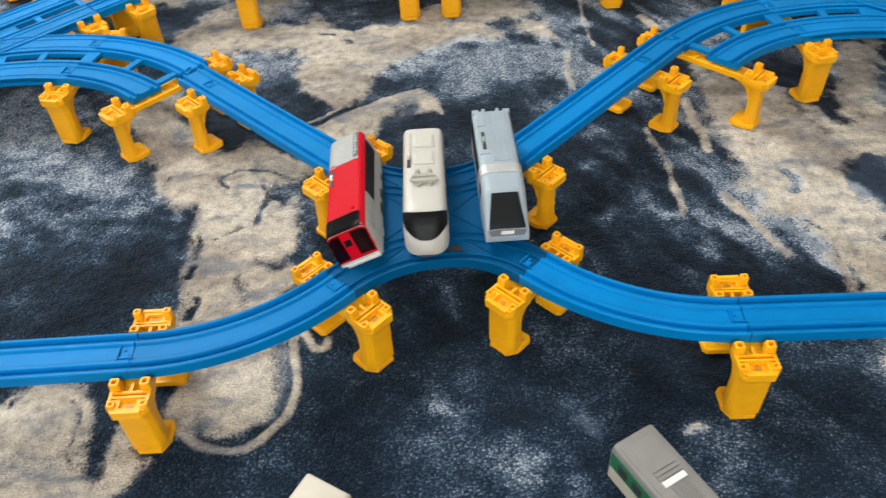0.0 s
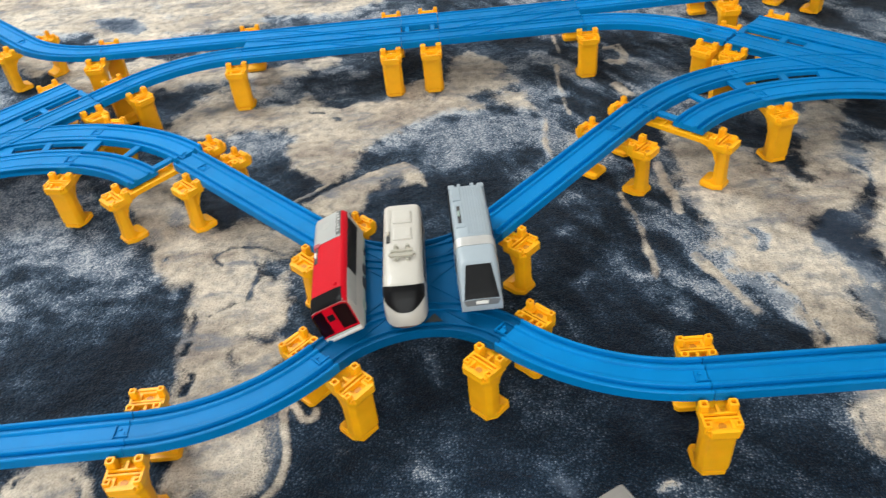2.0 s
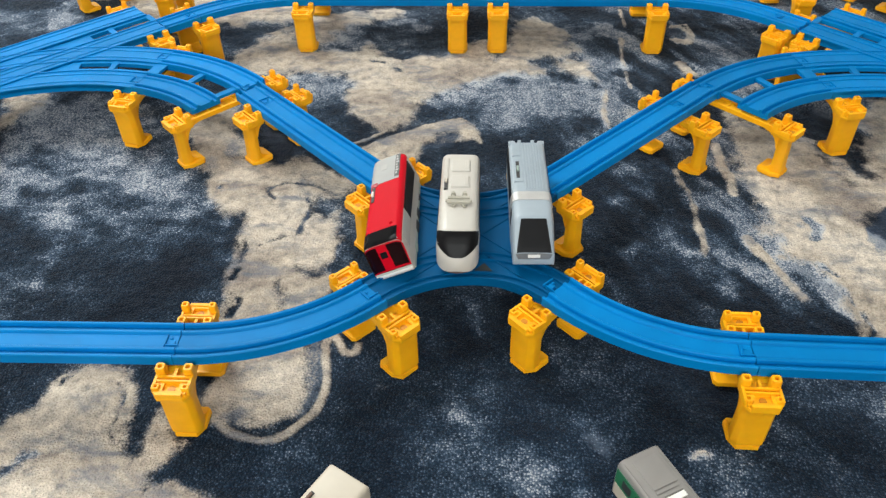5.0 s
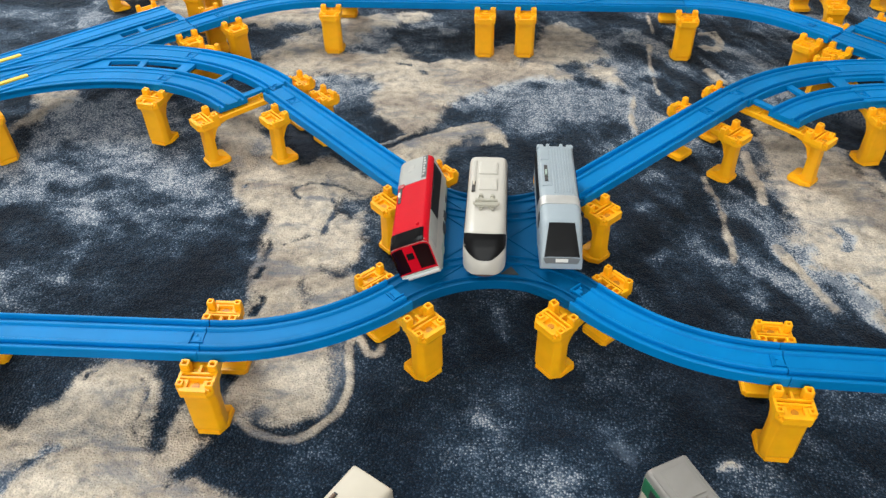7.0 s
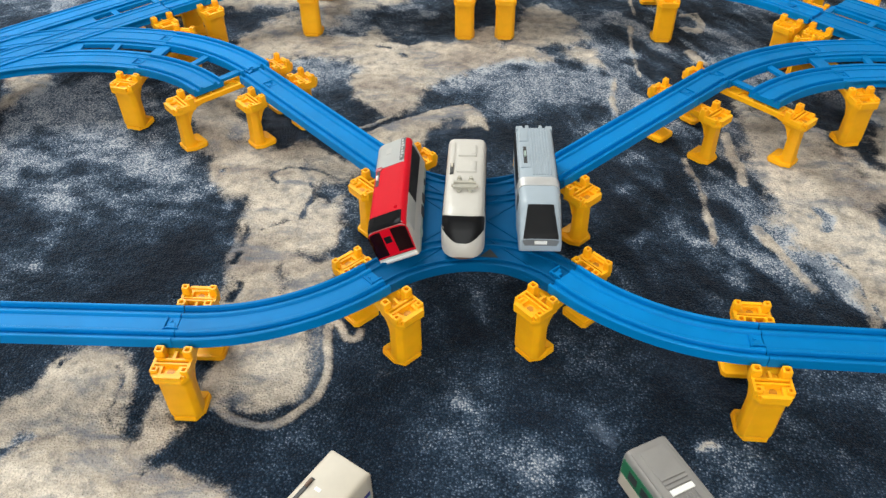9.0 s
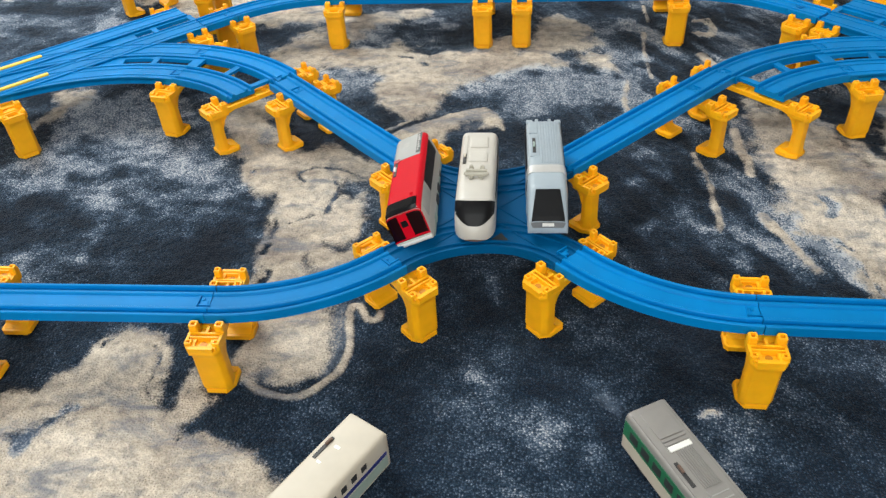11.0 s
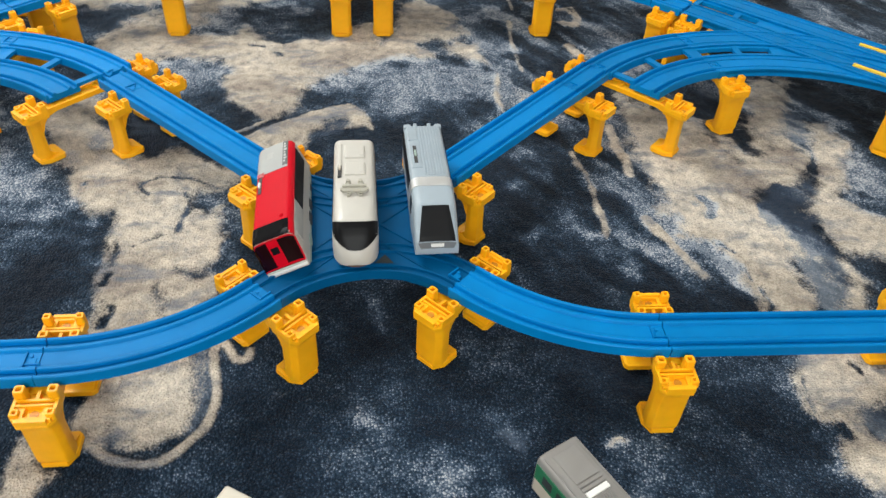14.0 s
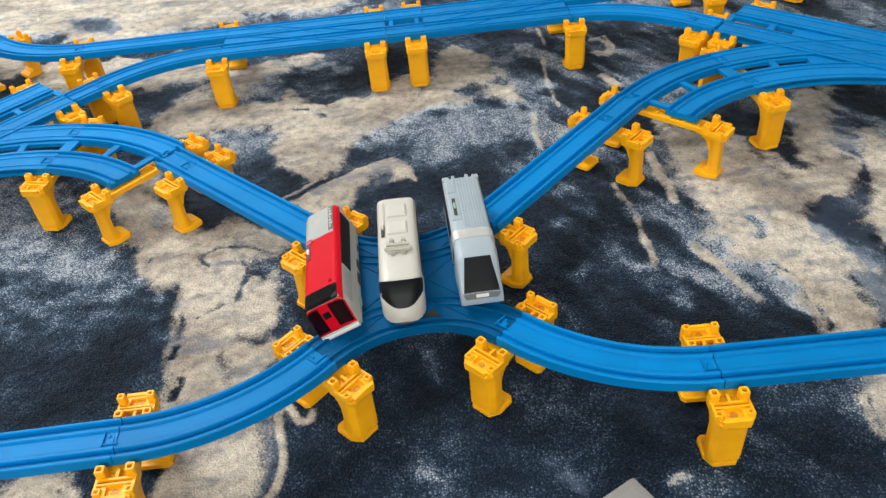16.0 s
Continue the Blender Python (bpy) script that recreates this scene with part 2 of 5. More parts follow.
def double_turnout(sx):
    """Left or right side: a double curve, then a wide double turnout that joins the far line."""
    fix = (lambda p: p) if sx > 0 else (lambda p: mirrored(p, 0.0135))
    first = arc(0.2795, 0.2765, 45, 0.2656, -32)
    inner = beside(first, -GAP)
    curve = thing("double_curved_rail", "double curved blue plastic toy rail with open ladder struts", "toy rail", "double rails")
    part("rail_body", sweep(bmesh.new(), fix(first)), BLUE, curve)
    part("rail_body", sweep(bmesh.new(), fix(inner)), BLUE, curve)
    mid = beside(first, -GAP / 2)
    for i in (1, 8, 15):
        x, y, h = fix([mid[i]])[0]
        part("strut", oriented_box(bmesh.new(), x, y, h, -0.004, 0.004, -0.014, 0.014, -0.006, -0.0022), BLUE, curve)
    for p in (first, inner):
        joint_tongue(curve, *fix(p)[-1])

    turnout = thing("double_turnout", "wide blue plastic double turnout rail with yellow markings", "toy rail", "double rails")
    x, y, h = first[-1]
    outer = arc(x, y, h, 0.338, -58, 28)
    inner = beside(outer, -GAP)
    # straight pair at -45 degrees, from its open end to the far end
    n0 = 0.436
    upper = straight(n0 + 0.054, 0.976 - n0 - 0.054, -45, 0.345, 12)
    lower = beside(upper, -GAP)
    low = [(a, b + (-0.0016 if b > -0.004 else 0)) for a, b in ((-0.019, -0.0095), (-0.019, 0.0), (0.019, 0.0), (0.019, -0.0095))]
    for k, p in enumerate((upper, lower, outer, inner)):
        part("track_bed", sweep(bmesh.new(), fix(p), low, -0.0003 * k), BLUE, turnout)
        for u0, u1 in RIDGES:
            part("ridge", bar(bmesh.new(), fix(p), u0, u1, -0.006, -0.0002 - 0.0003 * k if abs(u0) > 0.012 else -0.0008 - 0.0003 * k), BLUE, turnout)
    # web that fills between the tracks
    web = beside(upper, -GAP / 2)[3:]
    part("web", bar(bmesh.new(), fix(web), -0.014, 0.014, -0.008, -0.0033), BLUE, turnout)
    web = beside(outer, -GAP / 2)[9:]
    part("web", bar(bmesh.new(), fix(web), -0.014, 0.014, -0.008, -0.0036), BLUE, turnout)
    for way in (beside(upper, -GAP / 2)[:4], beside(outer, -GAP / 2)[:10]):
        for u0, u1 in ((-0.0140, -0.0070), (0.0070, 0.0140)):
            part("web", bar(bmesh.new(), fix(way), u0, u1, -0.008, -0.0030), BLUE, turnout)
    for p, picks in ((beside(upper, -GAP / 2), (0, 2)), (beside(outer, -GAP / 2), (0, 5))):
        for i in picks:
            x, y, h = fix([p[i]])[0]
            part("strut", oriented_box(bmesh.new(), x, y, h, -0.004, 0.004, -0.014, 0.014, -0.006, -0.0026), BLUE, turnout)
    for p, a in ((upper, 0.210), (lower, 0.222)):
        c = straight(p[0][0] + a * 0.7071, p[0][1] - a * 0.7071, -45, 0.085)
        part("yellow_marking", bar(bmesh.new(), fix(c), -0.0028, 0.0028, -0.004, 0.0003), PEEL, turnout, "yellow stripe")
    # the line goes on past the turnout
    for p in (upper, lower):
        ob = thing("toy_rail", "straight blue plastic toy rail past the turnout", "toy rail", "blue toy rails")
        x, y, h = p[-1]
        part("rail_body", sweep(bmesh.new(), fix(straight(x, y, h, 0.216))), BLUE, ob)


def wide_point(x0, x1, flip):
    """The far double line's crossover: a broad flat plate with low ridges."""
    ob = thing("double_crossover", "wide flat blue plastic crossover rail of the far line", "toy rail", "double rails")
    y0, y1 = 0.541, 0.601
    part("plate", box(x0 + 0.0004, x1 - 0.0004, y0 - 0.019, y1 + 0.019, TOP - 0.0095, TOP - 0.0026, 0.0006), BLUE, ob)
    tracks = [straight(x0, y0, 0, x1 - x0), straight(x0, y1, 0, x1 - x0)]
    n = 14
    a, b = (y0, y1) if flip else (y1, y0)
    cross = []
    for i in range(n + 1):
        t = i / n
        s = t * t * (3 - 2 * t)
        slope = (b - a) * 6 * t * (1 - t) / (x1 - x0)
        cross.append((x0 + (x1 - x0) * t, a + (b - a) * s, math.degrees(math.atan(slope))))
    for k, p in enumerate(tracks + [cross]):
        for u0, u1 in RIDGES:
            part("ridge", bar(bmesh.new(), p, u0 + 0.0005, u1 - 0.0005, -0.006, (-0.0003 if abs(u0) > 0.012 else -0.0012) - 0.0005 * k), BLUE, ob)


def bend(x0, y0, h0, x1, y1, h1, steps=22):
    """A smooth way from one place and heading to another."""
    reach = 0.37 * math.hypot(x1 - x0, y1 - y0)
    pts = [Vector((x0, y0)), Vector((x0 + reach * math.cos(radians(h0)), y0 + reach * math.sin(radians(h0)))),
           Vector((x1 - reach * math.cos(radians(h1)), y1 - reach * math.sin(radians(h1)))), Vector((x1, y1))]
    out = []
    for i in range(steps + 1):
        t = i / steps
        q = pts[0] * (1 - t) ** 3 + pts[1] * 3 * t * (1 - t) ** 2 + pts[2] * 3 * t * t * (1 - t) + pts[3] * t ** 3
        d = (pts[1] - pts[0]) * (1 - t) ** 2 + (pts[2] - pts[1]) * 2 * t * (1 - t) + (pts[3] - pts[2]) * t * t
        out.append((q.x, q.y, math.degrees(math.atan2(d.y, d.x))))
    return out


def crossing():
    """The diamond in the middle: a four-armed plate with low ridges along its ways."""
    ob = thing("diamond_crossing", "four-armed blue plastic crossing rail under the toy trains", "toy rail", "double rails")
    e = 0.0774
    ends = [(0.0818, -0.0688, -46.5), (e, e, 45), (-e, e, 135), (-0.0759, -0.0757, 225)]
    outline = []
    for k, (x, y, h) in enumerate(ends):
        c, s = math.cos(radians(h)), math.sin(radians(h))
        outline += [(x + s * HALF, y - c * HALF), (x - s * HALF, y + c * HALF)]
        nx, ny, nh = ends[(k + 1) % 4]
        reach = 0.052 if k in (0, 2) else 0.0575
        p0 = (x - s * HALF, y + c * HALF)
        nc, ns = math.cos(radians(nh)), math.sin(radians(nh))
        p2 = (nx + ns * HALF, ny - nc * HALF)
        m = ((p0[0] + p2[0]) / 2, (p0[1] + p2[1]) / 2)
        d = math.hypot(*m)
        apex = (m[0] / d * reach, m[1] / d * reach)
        ctrl = (2 * apex[0] - m[0], 2 * apex[1] - m[1])
        for i in range(1, 12):
            t = i / 12
            outline.append(tuple((1 - t) ** 2 * p0[j] + 2 * t * (1 - t) * ctrl[j] + t * t * p2[j] for j in (0, 1)))
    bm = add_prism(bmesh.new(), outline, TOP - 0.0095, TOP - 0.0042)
    part("plate", bm, SHADED_BLUE, ob)
    for k, (a, b) in enumerate(((ends[2], ends[0]), (ends[3], ends[1]))):
        way = math.degrees(math.atan2(b[1] - a[1], b[0] - a[0]))
        p = straight(a[0], a[1], way, math.hypot(b[0] - a[0], b[1] - a[1]), 6)
        for u0, u1 in ((-0.0100, -0.0080), (0.0080, 0.0100)):
            part("ridge", bar(bmesh.new(), p, u0, u1, -0.006, -0.0030 - 0.0003 * k), SHADED_BLUE, ob)
    for k, (a, b) in enumerate(((ends[3], ends[0]), (ends[1], ends[2]))):
        p = bend(a[0], a[1], a[2] + 180, b[0], b[1], b[2])
        for j, (u0, u1) in enumerate(RIDGES):
            part("ridge", bar(bmesh.new(), p, u0, u1, -0.0094 if j == 3 else -0.006, -0.0001 if j == 3 and k == 0 else -0.0018 - 0.0003 * k), SHADED_BLUE, ob)
    # the plate is uncut: a dark patch paints the shade of a gap
    gap = [(0.0100, -0.0465), (0.0195, -0.0360), (0.0265, -0.0465)]
    part("opening", add_prism(bmesh.new(), gap, TOP - 0.0052, TOP - 0.0038), DARK, ob, "dark painted patch in place of a three-cornered gap")
    joint_tongue(ob, *ends[3])


# ---------------------------------------------------------------- piers
def soften(bm, width):
    """Rounds every edge that is not nearly flat."""
    bmesh.ops.recalc_face_normals(bm, faces=bm.faces)
    edges = [e for e in bm.edges if len(e.link_faces) == 2 and e.calc_face_angle(0) > 0.4]
    bmesh.ops.bevel(bm, geom=edges, offset=width, segments=2, affect="EDGES", profile=0.6)


def pier_post(ob, side, reach, slim):
    """One leg of a pier: ridged column, foot reaching in under the rail, top plate with pegs. reach: its inner edge from the middle."""
    s = side
    if slim:
        col = [(-0.0085, reach + 0.0095), (0.0085, reach + 0.0095), (0.0092, reach + 0.0150), (0.0055, reach + 0.0205), (-0.0055, reach + 0.0205), (-0.0092, reach + 0.0150)]
        shape = ((0.0030, 1.14, 0.0012), (0.0090, 1.03, 0.0010), (0.018, 1.0, 0.0006), (0.044, 1.0, 0.0), (0.0500, 1.12, 0.0), (0.0530, 1.40, 0.0))
    else:
        col = [(-0.0134, reach + 0.0095), (0.0134, reach + 0.0095), (0.0138, reach + 0.0175), (0.0100, reach + 0.0225), (-0.0100, reach + 0.0225), (-0.0138, reach + 0.0175)]
        shape = ((0.0012, 0.95, -0.0010), (0.0070, 1.0, 0.0012), (0.020, 1.0, 0.0012), (0.044, 1.0, 0.0012), (0.0500, 0.99, 0.0026), (0.0530, 1.02, 0.0042))
    mid = reach + 0.0150
    bm = bmesh.new()
    add_loft(bm, [[(u * g, s * (mid + (v - mid) * min(g, 1.12) + out * (v > mid)), z) for u, v in col] for z, g, out in shape])
    soften(bm, 0.0012)
    post = part("post", bm, YELLOW, ob, smooth=True)
    foot = bmesh.new()
    wide = 0.0138 if slim else 0.0144
    outer = reach + (0.0232 if slim else 0.0236)
    outline = [(-wide + 0.003, reach - 0.004), (wide - 0.003, reach - 0.004), (wide, reach - 0.001), (wide, outer - 0.009), (wide * 0.62, outer), (-wide * 0.62, outer), (-wide, outer - 0.009), (-wide, reach - 0.001)]
    add_prism(foot, [(u, s * v) for u, v in outline], 0.0, 0.0048, 0.0010)
    part("foot", foot, YELLOW, post, smooth=True)
    k = 0.0075 if slim else 0.0120
    flare = bmesh.new()
    add_loft(flare, [[(-k, s * v, 0.0040), (k, s * v, 0.0040), (k, s * v, z), (-k, s * v, z)] for v, z in ((reach - 0.001, 0.0050), (reach + 0.005, 0.0068), (reach + 0.010, 0.0115), (reach + 0.0145, 0.0220))])
    part("foot_flare", flare, YELLOW, post)
    a, b = reach + 0.0010, reach + 0.0278
    top = bmesh.new()
    add_prism(top, [(u, s * v) for u, v in ((-0.0146, a), (0.0146, a), (0.0150, b - 0.006), (0.0105, b), (-0.0105, b), (-0.0150, b - 0.006))], 0.0515, 0.0560)
    soften(top, 0.0009)
    part("top_plate", top, YELLOW, post, smooth=True)
    for u0, u1, v0, v1, z in ((-0.0150, -0.0128, a, b - 0.006, 0.0605), (0.0128, 0.0150, a, b - 0.006, 0.0605), (-0.0105, 0.0105, b - 0.0028, b, 0.0600), (-0.0128, 0.0128, a + 0.0080, a + 0.0097, 0.0610),
                              (-0.0128, 0.0128, a + 0.0117, a + 0.0134, 0.0602), (-0.0012, 0.0012, a, a + 0.0080, 0.0602)):
        part("rib", box(u0, u1, s * v0, s * v1, 0.0556, z), YELLOW, post)
    for u0, u1 in ((-0.0128, -0.0062), (0.0062, 0.0128)):
        part("deck", box(u0, u1, s * (a + 0.0134), s * (b - 0.0028), 0.0556, 0.0588), YELLOW, post)
    part("deck", box(-0.0062, 0.0062, s * (b - 0.0052), s * (b - 0.0028), 0.0556, 0.0588), YELLOW, post)
    low, high = (0.0672, 0.0612) if s < 0 else (0.0640, 0.0672)
    for u, v, half, z in ((-0.0112, a + 0.0038, 0.0037, low), (0.0112, a + 0.0038, 0.0037, low), (-0.0118, a + 0.0188, 0.0030, high), (0.0118, a + 0.0188, 0.0030, high)):
        peg = bmesh.new()
        c = [(u + half * p, s * v + half * q) for p, q in ((-0.7, -1), (0.7, -1), (1, -0.7), (1, 0.7), (0.7, 1), (-0.7, 1), (-1, 0.7), (-1, -0.7))]
        scaled = lambda g, z_: [(u + (x - u) * g, s * v + (y - s * v) * g, z_) for x, y in c]
        add_loft(peg, [scaled(1.12, 0.0556), scaled(1.0, z - 0.0008), scaled(0.88, z), scaled(0.52, z), scaled(0.50, z - 0.0040)])
        part("peg", peg, YELLOW, post)
    # flat disc: the recess is not sunk, its shade is painted in darker amber
    hole = bmesh.new()
    bmesh.ops.create_cone(hole, cap_ends=True, segments=12, radius1=0.0030, radius2=0.0030, depth=0.0006, matrix=Matrix.Translation((0, s * (b - 0.0090), 0.0561)))
    part("hole", hole, AMBER, post, "flat amber disc painted as a shaded round recess")


def pier(half, slim):
    """A gate of two legs and a beam under the rail. half: from the middle to a leg's inner edge."""
    text = "yellow plastic toy bridge pier with pegged tops under a blue rail" if half < 0.04 else "wide yellow plastic toy bridge pier spanning two blue rails"
    ob = thing("bridge_pier", text.replace("plastic toy bridge", "slim toy bridge") if slim else text, "toy pier", "yellow bridge piers")
    for side in (-1, 1):
        pier_post(ob, side, half, slim)
    k = 0.0095 if slim else 0.0125
    ways = [(-half - 0.0100, 0.034), (-half - 0.006, 0.044), (-half - 0.001, 0.0500), (-half + 0.010, 0.0530), (half - 0.010, 0.0530), (half + 0.001, 0.0500), (half + 0.006, 0.044), (half + 0.0100, 0.034)]
    for u0, u1 in ((-k, -k + 0.0028), (k - 0.0028, k)):
        bm = bmesh.new()
        add_loft(bm, [[(u0, v, z), (u1, v, z), (u1, v, 0.0585), (u0, v, 0.0585)] for v, z in ways])
        part("beam", bm, YELLOW, ob)
    part("beam_web", box(-k + 0.0028, k - 0.0028, -half - 0.0008, half + 0.0008, 0.0545, 0.0560), YELLOW, ob)
    n = 2 if half < 0.04 else 6
    for i in range(n):
        v = -half + 2 * half * (i + 0.5) / n
        part("beam_rib", box(-k + 0.0028, k - 0.0028, v - 0.0012, v + 0.0012, 0.0560, 0.0582), YELLOW, ob)
    return ob


# pier yellow darkened to paint shade into the round recesses
AMBER = plastic("amber_shadowed_plastic", (0.55, 0.22, 0.008), 0.5)


def piers():
    one, two = 0.0220, 0.0215 + GAP / 2
    kinds = [
        (one, False, [(-0.2240, -0.139, 0), (0.2325, -0.1362, -1.5), (-0.4445, -0.1405, 0.7), (0.4475, -0.1420, -1.5), (-0.0765, -0.0805, 45), (0.0832, -0.0712, -46.5),
                      (0.4300, 0.4560, -45), (-0.3960, 0.4740, 45), (-0.4690, 0.5985, 0), (-0.6110, 0.6640, -45), (0.6300, 0.6700, 45)]),
        (one, True, [(-0.0790, 0.0850, -45), (0.0845, 0.0825, 45), (0.2420, 0.2305, 45), (-0.2330, 0.2400, -45)]),
        (two, True, [(0.3110, 0.2500, 45), (-0.2920, 0.2530, -45)]),
        (two, False, [(0.4280, 0.3125, 11), (-0.4035, 0.3125, -13), (0.4830, 0.4550, -45), (-0.4690, 0.4550, 45), (0.2620, 0.5700, 0), (0.0360, 0.5700, 0),
                      (-0.0220, 0.5680, 0), (-0.2460, 0.5700, 0), (0.6680, 0.2420, -45), (-0.6430, 0.2430, 45), (0.4790, 0.6210, 1.5)]),
    ]
    for half, slim, places in kinds:
        ob = pier(half, slim)
        for x, y, h in places[1:]:
            copy_thing(ob, pose(x, y, 0.0, 0, 0, h))
        x, y, h = places[0]
        ob.matrix_basis = pose(x, y, 0.0, 0, 0, h)


rails()
crossing()
wide_point(-0.2435, -0.006, False)
wide_point(0.050, 0.2620, True)
link = thing("short_double_rail", "short double blue plastic toy rail between crossovers", "toy rail", "double rails")
for y in (0.541, 0.601):
    part("rail_body", sweep(bmesh.new(), straight(-0.006, y, 0, 0.056)), BLUE, link)
for x in (0.003, 0.041):
    part("strut", box(x - 0.003, x + 0.003, 0.559, 0.583, TOP - 0.007, TOP - 0.0022), BLUE, link)
double_turnout(1)
double_turnout(-1)
piers()

# ---------------------------------------------------------------- rug
MOTIFS = []


def motif(kind, half, *points):
    """One shape of the woven pattern: an outline (half width 0) or a line, in metres."""
    MOTIFS.append((kind, half, points))


# the far side
motif("cream", 0, (-0.825, 1.135), (-0.659, 1.086), (-0.602, 0.967), (-0.406, 0.799), (-0.496, 0.764), (-0.595, 0.837), (-0.744, 0.913))
motif("cream", 0, (-0.503, 1.056), (-0.28, 0.989), (-0.3, 0.896), (-0.363, 0.836), (-0.438, 0.908))
motif("cream", 0, (-0.487, 0.627), (-0.441, 0.696), (-0.367, 0.699), (-0.286, 0.647), (-0.326, 0.617), (-0.389, 0.623), (-0.422, 0.539), (-0.466, 0.55))
motif("cream", 0, (-0.537, 0.969), (-0.431, 1.034), (-0.049, 0.921), (-0.049, 0.851), (-0.13, 0.827), (-0.242, 0.833), (-0.362, 0.831), (-0.455, 0.887))
motif("frost", 0, (-0.733, 0.885), (-0.591, 0.823), (-0.433, 0.782), (-0.29, 0.816), (-0.049, 0.825), (-0.049, 0.936), (-0.839, 1.171))
motif("streak", 0.004, (0.307, 0.587), (0.328, 0.598), (0.333, 0.566), (0.316, 0.534), (0.299, 0.545))
# broad cream shapes
motif("cream", 0, (-0.429, -0.195), (-0.404, -0.186), (-0.392, -0.181), (-0.382, -0.17), (-0.369, -0.162), (-0.363, -0.152), (-0.361, -0.139), (-0.361, -0.128), (-0.354, -0.12), (-0.344, -0.112), (-0.324, -0.11), (-0.311, -0.11), (-0.298, -0.119), (-0.286, -0.135), (-0.281, -0.15), (-0.282, -0.162), (-0.283, -0.172), (-0.278, -0.185), (-0.27, -0.196), (-0.259, -0.206), (-0.256, -0.203), (-0.258, -0.189), (-0.257, -0.172), (-0.255, -0.159), (-0.242, -0.168), (-0.222, -0.192), (-0.23, -0.197), (-0.236, -0.208), (-0.244, -0.215), (-0.245, -0.223), (-0.234, -0.228), (-0.213, -0.23), (-0.203, -0.235), (-0.181, -0.244), (-0.162, -0.256), (-0.143, -0.276), (-0.136, -0.311), (-0.397, -0.326))
motif("cream", 0, (-0.314, 0.204), (-0.326, 0.222), (-0.339, 0.247), (-0.354, 0.265), (-0.366, 0.289), (-0.351, 0.348), (-0.314, 0.341), (-0.298, 0.302), (-0.273, 0.231), (-0.235, 0.202), (-0.223, 0.211), (-0.216, 0.225), (-0.195, 0.216), (-0.158, 0.201), (-0.121, 0.177), (-0.13, 0.157), (-0.149, 0.145), (-0.171, 0.142), (-0.172, 0.121), (-0.154, 0.105), (-0.145, 0.116), (-0.142, 0.094), (-0.136, 0.073), (-0.138, 0.052), (-0.145, 0.037), (-0.153, 0.022), (-0.129, 0.013), (-0.13, -0.007), (-0.145, -0.024), (-0.16, -0.059), (-0.189, -0.075), (-0.221, -0.077), (-0.232, -0.048), (-0.23, -0.037), (-0.229, -0.021), (-0.238, -0.005), (-0.245, 0.013), (-0.242, 0.028), (-0.242, 0.046), (-0.246, 0.069), (-0.249, 0.088), (-0.246, 0.103), (-0.257, 0.112), (-0.266, 0.107), (-0.281, 0.121), (-0.294, 0.135), (-0.298, 0.153), (-0.298, 0.179))
motif("cream", 0, (-0.222, -0.148), (-0.219, -0.124), (-0.213, -0.107), (-0.231, -0.045), (-0.159, -0.035), (-0.147, -0.078), (-0.138, -0.083), (-0.135, -0.112), (-0.135, -0.134), (-0.139, -0.148), (-0.147, -0.156), (-0.156, -0.164), (-0.17, -0.169), (-0.18, -0.166), (-0.184, -0.159), (-0.194, -0.154), (-0.195, -0.162), (-0.2, -0.168), (-0.211, -0.164))
motif("cream", 0, (-0.628, 0.265), (-0.626, 0.3), (-0.622, 0.323), (-0.632, 0.36), (-0.592, 0.37), (-0.587, 0.342), (-0.599, 0.309), (-0.608, 0.287))
motif("cream", 0, (-0.278, 0.487), (-0.241, 0.495), (-0.192, 0.5), (-0.159, 0.52), (-0.142, 0.486), (-0.125, 0.461), (-0.104, 0.447), (-0.084, 0.46), (-0.068, 0.48), (-0.031, 0.484), (-0.01, 0.526), (0.016, 0.531), (0.028, 0.469), (0.052, 0.517), (0.067, 0.593), (0.094, 0.603), (0.119, 0.582), (0.134, 0.551), (0.14, 0.508), (0.125, 0.481), (0.103, 0.492), (0.086, 0.472), (0.105, 0.441), (0.135, 0.482), (0.167, 0.476), (0.175, 0.441), (0.165, 0.426), (0.13, 0.44), (0.098, 0.433), (0.058, 0.444), (0.034, 0.436), (0.009, 0.418), (-0.023, 0.396), (-0.05, 0.378), (-0.069, 0.361), (-0.057, 0.348), (-0.074, 0.33), (-0.076, 0.313), (-0.103, 0.299), (-0.124, 0.285), (-0.135, 0.299), (-0.148, 0.322), (-0.159, 0.349), (-0.167, 0.378), (-0.16, 0.409), (-0.184, 0.429), (-0.234, 0.443), (-0.27, 0.437))
motif("cream", 0, (-0.355, 0.458), (-0.344, 0.499), (-0.324, 0.53), (-0.3, 0.56), (-0.274, 0.564), (-0.237, 0.494), (-0.27, 0.437), (-0.307, 0.444))
motif("cream", 0, (-0.26, 0.619), (-0.207, 0.635), (-0.124, 0.64), (-0.123, 0.618), (-0.177, 0.613), (-0.22, 0.591), (-0.204, 0.532), (-0.237, 0.525))
motif("cream", 0, (-0.712, 0.778), (-0.634, 0.773), (-0.583, 0.686), (-0.632, 0.684), (-0.678, 0.717))
motif("cream", 0, (-0.609, 0.73), (-0.502, 0.715), (-0.443, 0.637), (-0.464, 0.562), (-0.505, 0.552), (-0.574, 0.625))
motif("cream", 0, (-0.456, 0.705), (-0.364, 0.707), (-0.302, 0.683), (-0.288, 0.615), (-0.35, 0.614), (-0.382, 0.594), (-0.425, 0.614))
